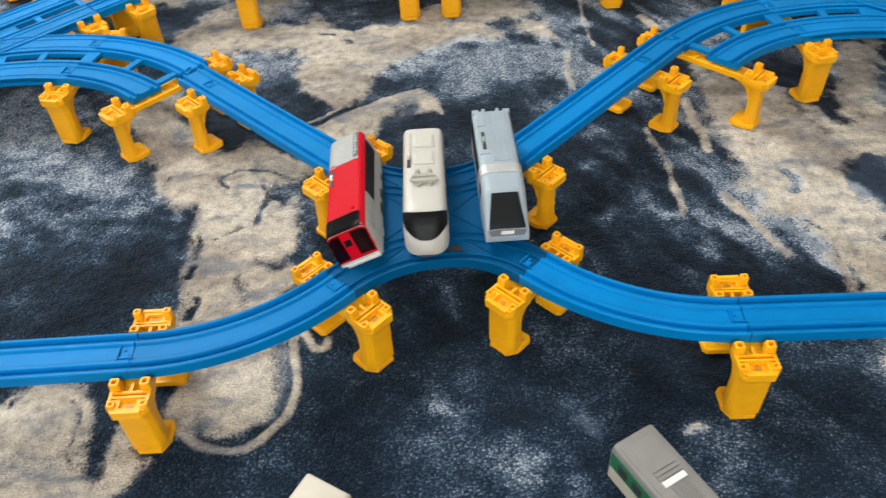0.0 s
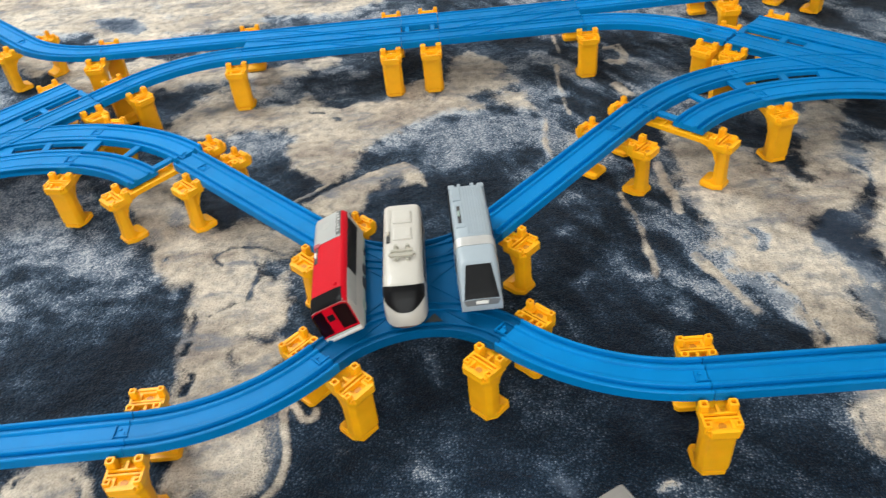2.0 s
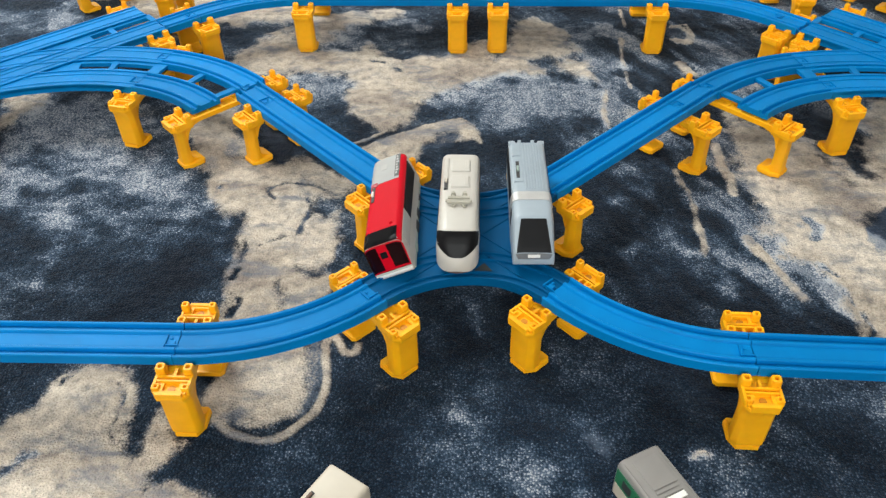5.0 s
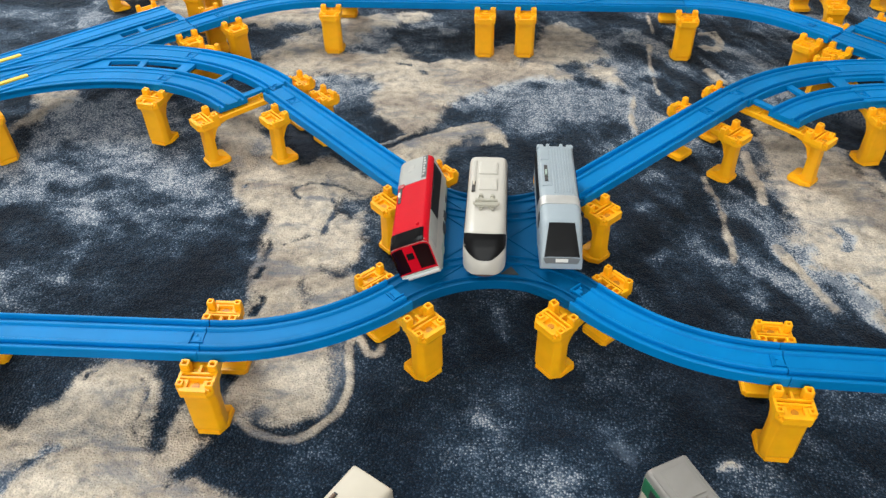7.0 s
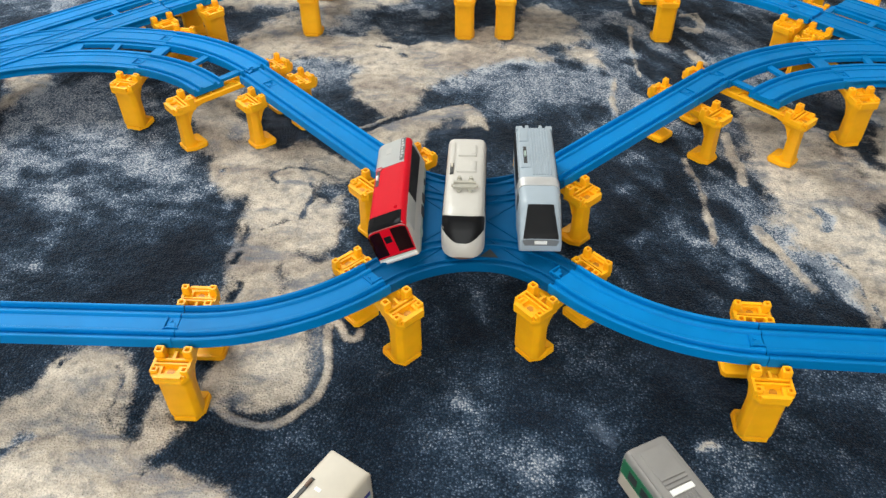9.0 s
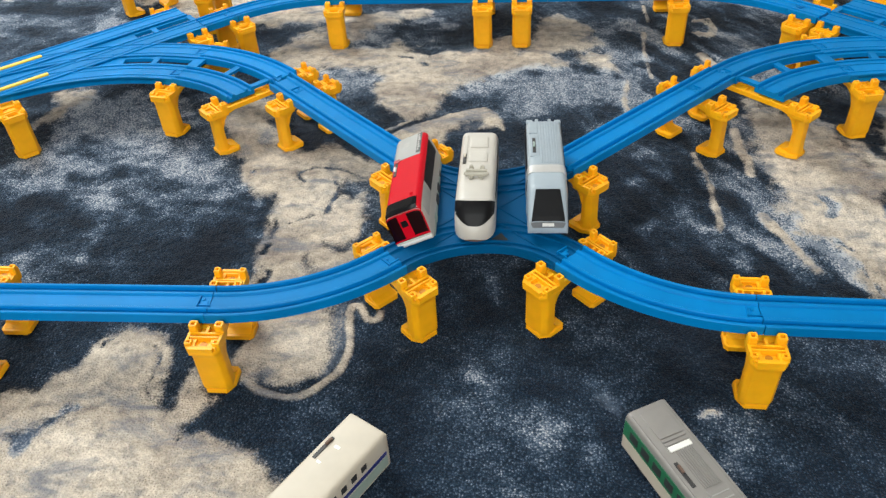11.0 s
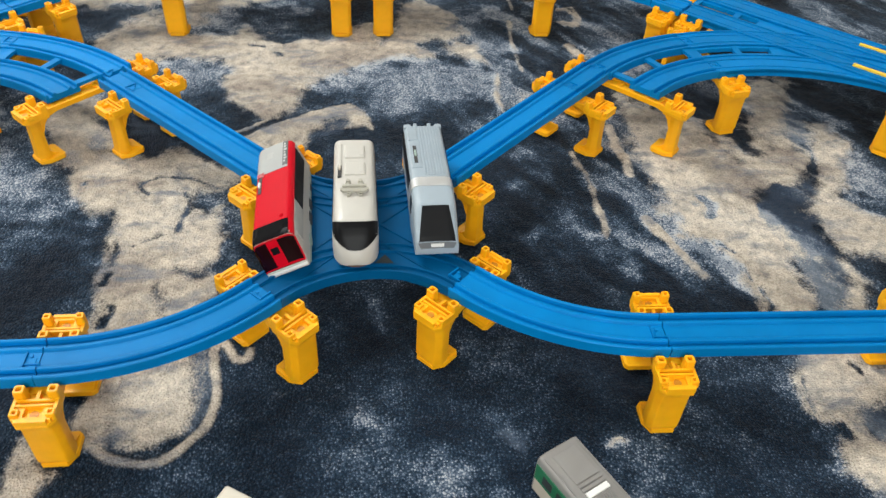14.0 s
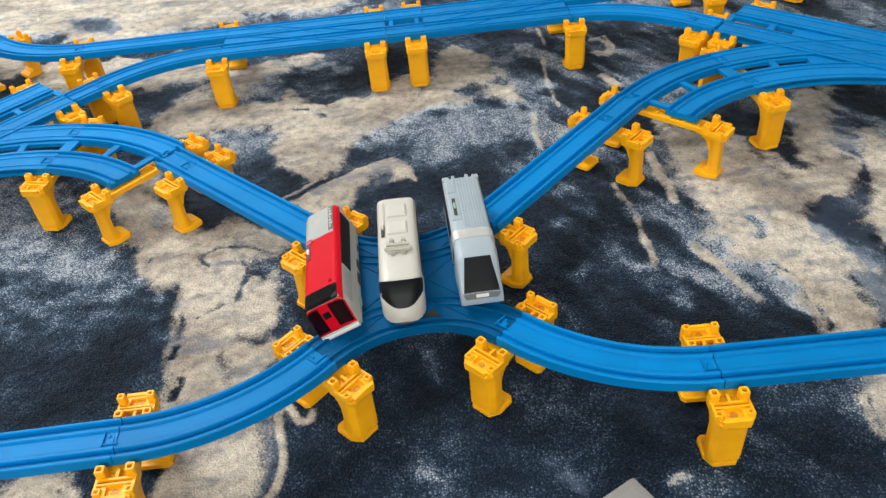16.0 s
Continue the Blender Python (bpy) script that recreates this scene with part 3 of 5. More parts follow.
motif("cream", 0, (-0.934, 1.172), (-0.646, 1.081), (-0.446, 1.029), (-0.268, 0.983), (-0.249, 0.866), (-0.255, 0.797), (-0.326, 0.797), (-0.398, 0.796), (-0.462, 0.811), (-0.492, 0.848), (-0.541, 0.834), (-0.664, 0.857), (-0.843, 0.956))
motif("cream", 0, (0.33, 0.33), (0.361, 0.32), (0.383, 0.291), (0.407, 0.3), (0.422, 0.268), (0.431, 0.238), (0.44, 0.208), (0.442, 0.183), (0.455, 0.183), (0.472, 0.208), (0.482, 0.25), (0.474, 0.262), (0.501, 0.336), (0.546, 0.373), (0.579, 0.367), (0.546, 0.296), (0.518, 0.263), (0.517, 0.217), (0.532, 0.202), (0.525, 0.174), (0.508, 0.155), (0.487, 0.144), (0.456, 0.132), (0.43, 0.107), (0.423, 0.091), (0.425, 0.069), (0.429, 0.045), (0.425, 0.017), (0.426, -0.011), (0.426, -0.043), (0.421, -0.067), (0.368, -0.065), (0.373, -0.037), (0.369, -0.018), (0.369, 0.006), (0.361, 0.026), (0.354, 0.048), (0.345, 0.065), (0.339, 0.085), (0.329, 0.103), (0.329, 0.127), (0.333, 0.152), (0.338, 0.182), (0.336, 0.207), (0.333, 0.219), (0.324, 0.24), (0.321, 0.273))
motif("cream", 0, (0.558, 0.263), (0.574, 0.257), (0.573, 0.214), (0.554, 0.152), (0.531, 0.116), (0.531, 0.09), (0.552, 0.08), (0.581, 0.063), (0.598, 0.036), (0.577, 0.011), (0.514, 0.017), (0.493, 0.022), (0.481, 0.038), (0.483, 0.06), (0.49, 0.084), (0.474, 0.09), (0.469, 0.094), (0.495, 0.116), (0.517, 0.142), (0.529, 0.174), (0.545, 0.208))
motif("cream", 0, (0.472, 0.012), (0.489, 0.012), (0.49, -0.012), (0.469, -0.064), (0.456, -0.064), (0.463, -0.027))
motif("cream", 0, (0.387, -0.096), (0.379, -0.112), (0.367, -0.127), (0.362, -0.145), (0.36, -0.162), (0.369, -0.179), (0.38, -0.182), (0.383, -0.19), (0.374, -0.2), (0.365, -0.208), (0.365, -0.22), (0.374, -0.229), (0.385, -0.236), (0.398, -0.245), (0.427, -0.265), (0.521, -0.1))
# smooth cream tongues
motif("solid", 0, (-0.135, 0.243), (-0.102, 0.276), (-0.067, 0.298), (-0.03, 0.309), (-0.01, 0.313), (0.004, 0.299), (0.011, 0.272), (0.014, 0.26), (0.002, 0.268), (-0.015, 0.259), (-0.03, 0.264), (-0.058, 0.251), (-0.064, 0.22), (-0.105, 0.212))
# frosty drifts
motif("frost", 0, (-0.398, -0.233), (-0.384, -0.224), (-0.373, -0.217), (-0.361, -0.203), (-0.35, -0.196), (-0.337, -0.205), (-0.345, -0.217), (-0.356, -0.223), (-0.363, -0.236), (-0.368, -0.254), (-0.382, -0.262))
motif("frost", 0.006, (-0.126, 0.057), (-0.12, 0.031))
motif("frost", 0, (-0.605, 0.154), (-0.596, 0.189), (-0.588, 0.247), (-0.58, 0.293), (-0.578, 0.34), (-0.486, 0.329), (-0.438, 0.245), (-0.401, 0.222), (-0.351, 0.176), (-0.313, 0.136), (-0.297, 0.097), (-0.334, 0.105), (-0.372, 0.138), (-0.416, 0.166), (-0.458, 0.185), (-0.49, 0.177), (-0.52, 0.181), (-0.526, 0.141), (-0.525, 0.119), (-0.555, 0.099), (-0.565, 0.08))
motif("frost", 0.006, (-0.427, 0.233), (-0.396, 0.206), (-0.362, 0.169), (-0.326, 0.141))
motif("frost", 0.01, (-0.406, 0.108), (-0.394, 0.1))
motif("frost", 0.01, (-0.265, 0.063), (-0.251, 0.037))
motif("frost", 0, (-0.601, 0.339), (-0.461, 0.345), (-0.42, 0.276), (-0.433, 0.229), (-0.534, 0.243), (-0.591, 0.253))
motif("frost", 0.012, (-0.565, 0.144), (-0.534, 0.152))
motif("frost", 0.01, (-0.57, 0.289), (-0.531, 0.305), (-0.48, 0.293))
motif("frost", 0.008, (-0.542, 0.227), (-0.487, 0.201), (-0.442, 0.197))
motif("frost", 0.01, (-0.358, 0.118), (-0.314, 0.113))
motif("frost", 0.007, (-0.462, 0.128), (-0.432, 0.146))
motif("frost", 0.006, (-0.47, 0.101), (-0.429, 0.083))
motif("frost", 0.01, (-0.31, 0.11), (-0.267, 0.095))
motif("frost", 0, (-0.257, 0.599), (-0.213, 0.609), (-0.156, 0.532), (-0.175, 0.506), (-0.218, 0.507))
motif("frost", 0.006, (-0.139, 0.597), (-0.104, 0.602), (-0.076, 0.571))
motif("frost", 0, (-0.034, 0.379), (0.025, 0.428), (0.097, 0.43), (0.155, 0.409), (0.158, 0.345), (0.126, 0.326), (0.09, 0.347), (0.076, 0.311), (0.046, 0.29), (-0.008, 0.319), (-0.047, 0.349))
motif("frost", 0.01, (0.037, 0.345), (0.084, 0.358))
motif("frost", 0.008, (0.055, 0.393), (0.079, 0.403))
motif("frost", 0.014, (0.182, 0.384), (0.163, 0.282), (0.146, 0.26))
motif("frost", 0.012, (0.175, 0.474), (0.21, 0.459))
motif("frost", 0.006, (0.161, 0.427), (0.155, 0.338))
motif("frost", 0.01, (0.258, 0.618), (0.27, 0.585))
motif("frost", 0.01, (-0.55, 0.181), (-0.497, 0.172), (-0.454, 0.187))
motif("frost", 0.012, (-0.553, 0.249), (-0.524, 0.285), (-0.472, 0.267))
motif("frost", 0.01, (-0.562, 0.124), (-0.533, 0.147))
motif("frost", 0.01, (-0.395, 0.156), (-0.345, 0.148), (-0.303, 0.108))
motif("frost", 0.006, (-0.428, 0.121), (-0.384, 0.108))
motif("frost", 0.006, (-0.443, 0.065), (-0.418, 0.081))
motif("frost", 0.004, (-0.439, -0.011), (-0.431, 0.052))
motif("frost", 0.02, (-0.573, 0.229), (-0.553, 0.297), (-0.506, 0.314))
motif("frost", 0.018, (-0.56, 0.146), (-0.513, 0.193), (-0.443, 0.211))
motif("frost", 0.004, (0.184, 0.113), (0.197, 0.142), (0.212, 0.173))
motif("frost", 0.004, (0.169, 0.142), (0.185, 0.184))
motif("frost", 0.004, (0.268, 0.093), (0.266, 0.049), (0.264, 0.015))
motif("frost", 0, (-0.68, 0.636), (-0.591, 0.622), (-0.561, 0.567), (-0.641, 0.561))
motif("frost", 0, (-0.57, 0.268), (-0.563, 0.356), (-0.493, 0.359), (-0.457, 0.275), (-0.458, 0.196), (-0.499, 0.161), (-0.561, 0.204))
motif("frost", 0.012, (-0.544, 0.312), (-0.491, 0.315))
motif("frost", 0, (0.366, 0.107), (0.385, 0.102), (0.384, 0.074), (0.361, 0.052), (0.347, 0.074))
motif("frost", 0.008, (0.466, 0.117), (0.443, 0.092), (0.44, 0.06))
motif("frost", 0.006, (0.461, 0.06), (0.466, 0.029))
motif("frost", 0, (0.581, 0.208), (0.603, 0.197), (0.647, 0.186), (0.595, 0.077), (0.553, 0.082), (0.537, 0.101), (0.548, 0.142))
motif("frost", 0, (0.595, 0.27), (0.609, 0.239), (0.606, 0.203), (0.578, 0.203), (0.571, 0.226))
motif("frost", 0, (0.265, 0.182), (0.275, 0.174), (0.278, 0.137), (0.265, 0.122), (0.259, 0.152))
motif("frost", 0.008, (0.215, 0.137), (0.217, 0.098))
motif("frost", 0.008, (0.191, 0.206), (0.207, 0.182))
motif("frost", 0.006, (0.291, 0.031), (0.306, 0.007), (0.311, -0.017))
motif("frost", 0.006, (0.354, 0.031), (0.363, 0.006), (0.363, -0.025))
motif("frost", 0.005, (0.263, 0.184), (0.265, 0.152))
motif("frost", 0.005, (0.288, 0.13), (0.296, 0.101), (0.3, 0.083))
motif("frost", 0.005, (0.318, 0.084), (0.326, 0.062), (0.335, 0.045))
motif("frost", 0.008, (0.269, 0.181), (0.274, 0.149))
motif("frost", 0.005, (0.227, 0.062), (0.258, 0.059))
motif("frost", 0.003, (0.18, 0.075), (0.167, 0.044))
motif("frost", 0.003, (0.261, 0.01), (0.261, -0.016))
motif("frost", 0.005, (0.333, 0.098), (0.343, 0.062), (0.355, 0.029))
motif("frost", 0.005, (0.006, -0.022), (0.014, -0.048), (0.021, -0.066))
motif("frost", 0.004, (-0.005, -0.154), (0.009, -0.159))
motif("frost", 0.004, (0.052, -0.183), (0.06, -0.199), (0.075, -0.205))
motif("frost", 0.004, (0.074, -0.223), (0.097, -0.226))
motif("frost", 0.004, (0.364, -0.192), (0.362, -0.215))
motif("frost", 0.004, (0.189, -0.186), (0.202, -0.184))
# thin frost
motif("haze", 0, (-0.174, 0.138), (-0.143, 0.148), (-0.115, 0.158), (-0.098, 0.024), (-0.127, 0.022), (-0.134, 0.066), (-0.141, 0.114))
motif("haze", 0, (-0.528, 0.124), (-0.513, 0.182), (-0.419, 0.175), (-0.293, 0.096), (-0.26, 0.103), (-0.241, 0.015), (-0.262, 0.023), (-0.302, 0.085), (-0.383, 0.081), (-0.465, 0.076))
motif("haze", 0.01, (-0.455, -0.01), (-0.45, 0.03), (-0.44, 0.063), (-0.407, 0.068))
motif("haze", 0, (-0.571, 0.08), (-0.522, 0.073), (-0.473, 0.002), (-0.447, -0.061), (-0.483, -0.079))
motif("haze", 0, (-0.367, 0.144), (-0.268, 0.149), (-0.237, 0.016), (-0.243, -0.034), (-0.298, -0.005))
motif("haze", 0, (-0.243, 0.425), (-0.172, 0.409), (-0.166, 0.367), (-0.144, 0.306), (-0.144, 0.265), (-0.195, 0.33), (-0.233, 0.381))
motif("haze", 0.012, (0.152, 0.523), (0.185, 0.573))
motif("haze", 0.012, (0.266, 0.473), (0.272, 0.406))
motif("haze", 0.02, (0.183, 0.217), (0.205, 0.173))
motif("haze", 0.005, (0.179, 0.085), (0.163, 0.033))
motif("haze", 0.006, (0.261, 0.015), (0.261, -0.016))
motif("haze", 0.01, (0.18, 0.222), (0.192, 0.183))
motif("haze", 0.012, (0.218, 0.147), (0.228, 0.117))
motif("haze", 0.006, (0.225, 0.066), (0.263, 0.059))
motif("haze", 0.008, (0.195, 0.06), (0.203, 0.035))
motif("haze", 0.004, (0.167, 0.044), (0.165, 0.008))
motif("haze", 0, (0.167, 0.193), (0.235, 0.196), (0.237, 0.153), (0.239, 0.067), (0.191, 0.03), (0.181, 0.082), (0.169, 0.13))
motif("haze", 0.006, (0.006, -0.022), (0.022, -0.069))
motif("haze", 0.014, (-0.009, -0.147), (0.02, -0.157), (0.006, -0.186), (0.038, -0.2), (0.063, -0.223))
motif("haze", 0.016, (0.038, -0.179), (0.078, -0.198), (0.084, -0.227))
motif("haze", 0.014, (0.052, -0.183), (0.081, -0.222))
motif("haze", 0.01, (-0.007, -0.192), (0.016, -0.196))
motif("haze", 0, (0.089, -0.086), (0.123, -0.098), (0.16, -0.112), (0.152, -0.133), (0.115, -0.129), (0.092, -0.112))
motif("haze", 0.008, (0.024, -0.124), (0.026, -0.145))
motif("haze", 0.008, (-0.026, -0.057), (-0.017, -0.078))
motif("haze", 0.006, (0.021, -0.083), (0.053, -0.095))
motif("haze", 0.006, (0.09, -0.148), (0.103, -0.159))
motif("haze", 0, (0.273, -0.125), (0.316, -0.114), (0.377, -0.109), (0.357, -0.151), (0.357, -0.173), (0.34, -0.133), (0.293, -0.154))
motif("haze", 0.01, (0.205, -0.194), (0.219, -0.21))
motif("haze", 0, (0.194, -0.194), (0.21, -0.184), (0.226, -0.21), (0.219, -0.234), (0.197, -0.237))
motif("haze", 0.006, (0.116, -0.175), (0.125, -0.181))
motif("haze", 0.006, (0.043, -0.193), (0.071, -0.198))
motif("haze", 0.006, (0.067, -0.232), (0.073, -0.257))
motif("haze", 0.003, (0.11, -0.171), (0.12, -0.176))
# plain navy
motif("dark", 0, (-0.366, 0.034), (-0.291, 0.048), (-0.259, -0.019), (-0.31, -0.038))
motif("dark", 0.012, (-0.556, 0.242), (-0.52, 0.228))
motif("dark", 0.014, (-0.496, 0.159), (-0.468, 0.15))
motif("dark", 0.012, (-0.464, 0.133), (-0.395, 0.095))
motif("dark", 0, (-0.194, 0.605), (-0.122, 0.599), (-0.032, 0.62), (-0.031, 0.516), (-0.073, 0.481), (-0.1, 0.453), (-0.126, 0.469), (-0.145, 0.503), (-0.161, 0.542))
motif("dark", 0.01, (-0.169, 0.333), (-0.139, 0.289))
motif("dark", 0, (0.041, 0.271), (0.089, 0.329), (0.127, 0.308), (0.139, 0.261), (0.114, 0.223), (0.025, 0.22), (0.016, 0.257))
motif("dark", 0, (-0.038, -0.116), (0.068, -0.119), (0.077, -0.185), (-0.02, -0.196))
motif("dark", 0, (0.292, 0.015), (0.313, -0.009), (0.33, -0.058), (0.257, -0.056), (0.249, -0.023))
motif("dark", 0, (0.498, -0.004), (0.517, 0.005), (0.561, 0.003), (0.533, -0.058), (0.492, -0.05), (0.49, -0.029))
motif("dark", 0, (0.58, 0.359), (0.62, 0.324), (0.653, 0.297), (0.631, 0.239), (0.604, 0.257), (0.576, 0.296))
motif("dark", 0, (0.157, 0.142), (0.199, 0.132), (0.183, 0.033), (0.152, 0.017), (0.14, 0.05))
motif("dark", 0, (0.18, 0.016), (0.25, 0.007), (0.238, -0.045), (0.187, -0.037))
motif("dark", 0, (0.312, 0.254), (0.322, 0.224), (0.332, 0.185), (0.32, 0.122), (0.308, 0.142), (0.308, 0.196))
motif("dark", 0, (-0.106, -0.114), (-0.061, -0.115), (-0.039, -0.16), (-0.053, -0.2), (-0.087, -0.189))
motif("dark", 0, (0.315, 0.252), (0.331, 0.237), (0.333, 0.189), (0.327, 0.141), (0.33, 0.103), (0.315, 0.095), (0.308, 0.126), (0.307, 0.168), (0.308, 0.21))
motif("dark", 0, (0.165, -0.076), (0.233, -0.105), (0.219, -0.17), (0.173, -0.177), (0.156, -0.139))
motif("dark", 0, (-0.082, -0.174), (-0.029, -0.136), (-0.021, -0.182), (-0.022, -0.232), (-0.073, -0.24))
motif("dark", 0, (0.029, -0.109), (0.068, -0.107), (0.085, -0.142), (0.038, -0.139))
motif("dark", 0, (0.288, -0.154), (0.337, -0.138), (0.355, -0.179), (0.351, -0.21), (0.296, -0.213), (0.28, -0.192))
motif("dark", 0, (-0.039, -0.011), (-0.009, -0.004), (0.032, -0.054), (0.031, -0.093), (-0.025, -0.104))
# navy gaps
motif("navy", 0.0018, (-0.304, -0.128), (-0.295, -0.143), (-0.296, -0.153))
motif("navy", 0.003, (-0.295, -0.143), (-0.295, -0.15))
motif("navy", 0.0008, (-0.297, -0.155), (-0.294, -0.169), (-0.29, -0.183), (-0.281, -0.196))
motif("navy", 0.0022, (-0.354, -0.13), (-0.348, -0.124))
motif("navy", 0.0016, (-0.249, -0.18), (-0.245, -0.183))
motif("navy", 0.0016, (-0.242, -0.232), (-0.24, -0.234))
motif("navy", 0.002, (-0.131, -0.106), (-0.126, -0.135), (-0.131, -0.153), (-0.143, -0.164), (-0.154, -0.171), (-0.171, -0.174))
motif("navy", 0, (-0.194, -0.167), (-0.189, -0.169), (-0.183, -0.175), (-0.184, -0.179), (-0.191, -0.175))
motif("navy", 0.0018, (-0.289, 0.159), (-0.288, 0.163))
motif("navy", 0.002, (-0.252, 0.11), (-0.252, 0.114))
motif("navy", 0.0024, (-0.235, 0.065), (-0.233, 0.051))
motif("navy", 0.0028, (-0.231, 0.019), (-0.234, 0.009))
motif("navy", 0.003, (-0.222, -0.025), (-0.221, -0.036))
motif("navy", 0.004, (-0.224, -0.039), (-0.226, -0.045))
motif("navy", 0.0022, (-0.149, 0.474), (-0.126, 0.468))
motif("navy", 0.0022, (-0.112, 0.45), (-0.104, 0.442))
motif("navy", 0.0035, (-0.132, 0.254), (-0.105, 0.277), (-0.08, 0.295), (-0.052, 0.306), (-0.029, 0.317))
motif("navy", 0, (0.365, 0.124), (0.376, 0.117), (0.383, 0.106), (0.381, 0.093), (0.367, 0.079), (0.361, 0.083), (0.371, 0.098), (0.365, 0.112))
motif("navy", 0.002, (0.361, 0.043), (0.373, 0.026))
motif("navy", 0.0022, (0.369, 0.004), (0.377, -0.014))
motif("navy", 0.003, (0.38, -0.026), (0.381, -0.052))
motif("navy", 0.003, (0.321, 0.048), (0.333, 0.027), (0.336, 0.014))
motif("navy", 0.002, (0.346, 0.014), (0.355, -0.01), (0.358, -0.04))
motif("navy", 0.004, (0.535, 0.208), (0.53, 0.183), (0.518, 0.163))
motif("navy", 0.003, (0.321, 0.048), (0.333, 0.027), (0.336, 0.014))
motif("navy", 0.004, (0.38, -0.184), (0.381, -0.19))
motif("navy", 0.0025, (0.422, -0.12), (0.426, -0.129))
# slate blue patches
motif("slate", 0, (-0.395, -0.238), (-0.381, -0.229), (-0.368, -0.218), (-0.355, -0.206), (-0.344, -0.203), (-0.353, -0.219), (-0.366, -0.236), (-0.372, -0.254))
motif("slate", 0, (-0.147, -0.075), (-0.132, -0.07), (-0.126, -0.107), (-0.125, -0.135), (-0.131, -0.153), (-0.136, -0.153), (-0.135, -0.129), (-0.14, -0.1))
motif("slate", 0, (-0.194, -0.158), (-0.188, -0.154), (-0.178, -0.159), (-0.179, -0.166), (-0.186, -0.168), (-0.192, -0.166))
motif("slate", 0.0035, (-0.23, 0.16), (-0.214, 0.172), (-0.186, 0.167), (-0.164, 0.158), (-0.143, 0.148))
motif("slate", 0.0045, (-0.183, 0.143), (-0.176, 0.122), (-0.177, 0.097), (-0.179, 0.082))
motif("slate", 0, (-0.191, 0.001), (-0.184, 0.007), (-0.174, -0.014), (-0.171, -0.036), (-0.181, -0.036))
motif("slate", 0, (-0.174, 0.026), (-0.153, 0.022), (-0.13, 0.023), (-0.134, 0.011), (-0.163, 0.013))
motif("slate", 0.002, (-0.219, 0.059), (-0.204, 0.067), (-0.191, 0.074))
motif("slate", 0, (-0.306, 0.237), (-0.288, 0.248), (-0.285, 0.228), (-0.297, 0.221))
motif("slate", 0.003, (-0.234, 0.157), (-0.222, 0.143))
motif("slate", 0.0024, (-0.232, 0.051), (-0.23, 0.032))
motif("slate", 0, (-0.278, 0.303), (-0.252, 0.319), (-0.224, 0.265), (-0.201, 0.24), (-0.217, 0.228), (-0.227, 0.209), (-0.241, 0.23), (-0.26, 0.264))
motif("slate", 0, (-0.043, 0.276), (-0.023, 0.286), (-0.01, 0.274), (-0.023, 0.257), (-0.05, 0.253))
motif("slate", 0, (-0.6, 0.909), (-0.529, 0.908), (-0.475, 0.844), (-0.494, 0.814), (-0.558, 0.858))
motif("slate", 0.002, (0.373, 0.185), (0.375, 0.165), (0.377, 0.146))
motif("slate", 0.002, (0.334, 0.134), (0.347, 0.112), (0.36, 0.102))
motif("slate", 0, (0.429, 0.102), (0.456, 0.125), (0.488, 0.14), (0.515, 0.152), (0.508, 0.123), (0.47, 0.092), (0.488, 0.081), (0.478, 0.051), (0.485, 0.019), (0.482, -0.012), (0.451, -0.067), (0.424, -0.067), (0.428, -0.011), (0.429, 0.021), (0.428, 0.069))
motif("slate", 0, (0.54, 0.289), (0.563, 0.283), (0.551, 0.238), (0.532, 0.202), (0.518, 0.22), (0.52, 0.25))
motif("slate", 0, (0.45, 0.342), (0.459, 0.321), (0.443, 0.288), (0.427, 0.307))
motif("slate", 0.004, (0.34, 0.041), (0.353, 0.013), (0.364, -0.003))
motif("slate", 0, (0.11, -0.175), (0.126, -0.173), (0.13, -0.185), (0.113, -0.192))
motif("slate", 0, (0.407, -0.165), (0.427, -0.159), (0.452, -0.148), (0.484, -0.155), (0.448, -0.219), (0.413, -0.206), (0.4, -0.196), (0.397, -0.18))
motif("slate", 0.0025, (0.376, -0.128), (0.365, -0.157), (0.369, -0.174))
# thin cream cords
motif("rope", 0.0036, (-0.207, -0.166), (-0.198, -0.172), (-0.188, -0.179), (-0.178, -0.182), (-0.164, -0.184), (-0.152, -0.183), (-0.142, -0.176), (-0.132, -0.165), (-0.123, -0.154), (-0.119, -0.14), (-0.118, -0.124), (-0.12, -0.107), (-0.124, -0.092), (-0.127, -0.08), (-0.126, -0.07), (-0.119, -0.068), (-0.114, -0.075), (-0.11, -0.084), (-0.103, -0.088), (-0.097, -0.086), (-0.096, -0.077))
motif("rope", 0.0022, (-0.15, 0.252), (-0.126, 0.268), (-0.106, 0.287))
motif("rope", 0.0022, (-0.03, 0.309), (-0.01, 0.315), (0.004, 0.301), (0.011, 0.272), (0.014, 0.26))
# feathered pale streaks
motif("streak", 0.004, (0.184, 0.391), (0.174, 0.335), (0.176, 0.293))
motif("streak", 0.0026, (0.235, 0.651), (0.234, 0.589))
motif("streak", 0.0024, (0.223, 0.546), (0.218, 0.483), (0.218, 0.4))
motif("streak", 0.004, (0.32, 0.59), (0.333, 0.561), (0.325, 0.537), (0.306, 0.547))
motif("streak", 0.007, (0.299, 0.47), (0.309, 0.439))
motif("streak", 0.006, (0.459, 0.013), (0.455, -0.023), (0.448, -0.06))
motif("streak", 0.0038, (0.245, 0.205), (0.25, 0.164), (0.252, 0.133), (0.249, 0.104))
motif("streak", 0.0036, (0.249, 0.104), (0.25, 0.083), (0.248, 0.058))
motif("streak", 0.0042, (0.303, 0.26), (0.301, 0.224), (0.303, 0.196), (0.303, 0.164))
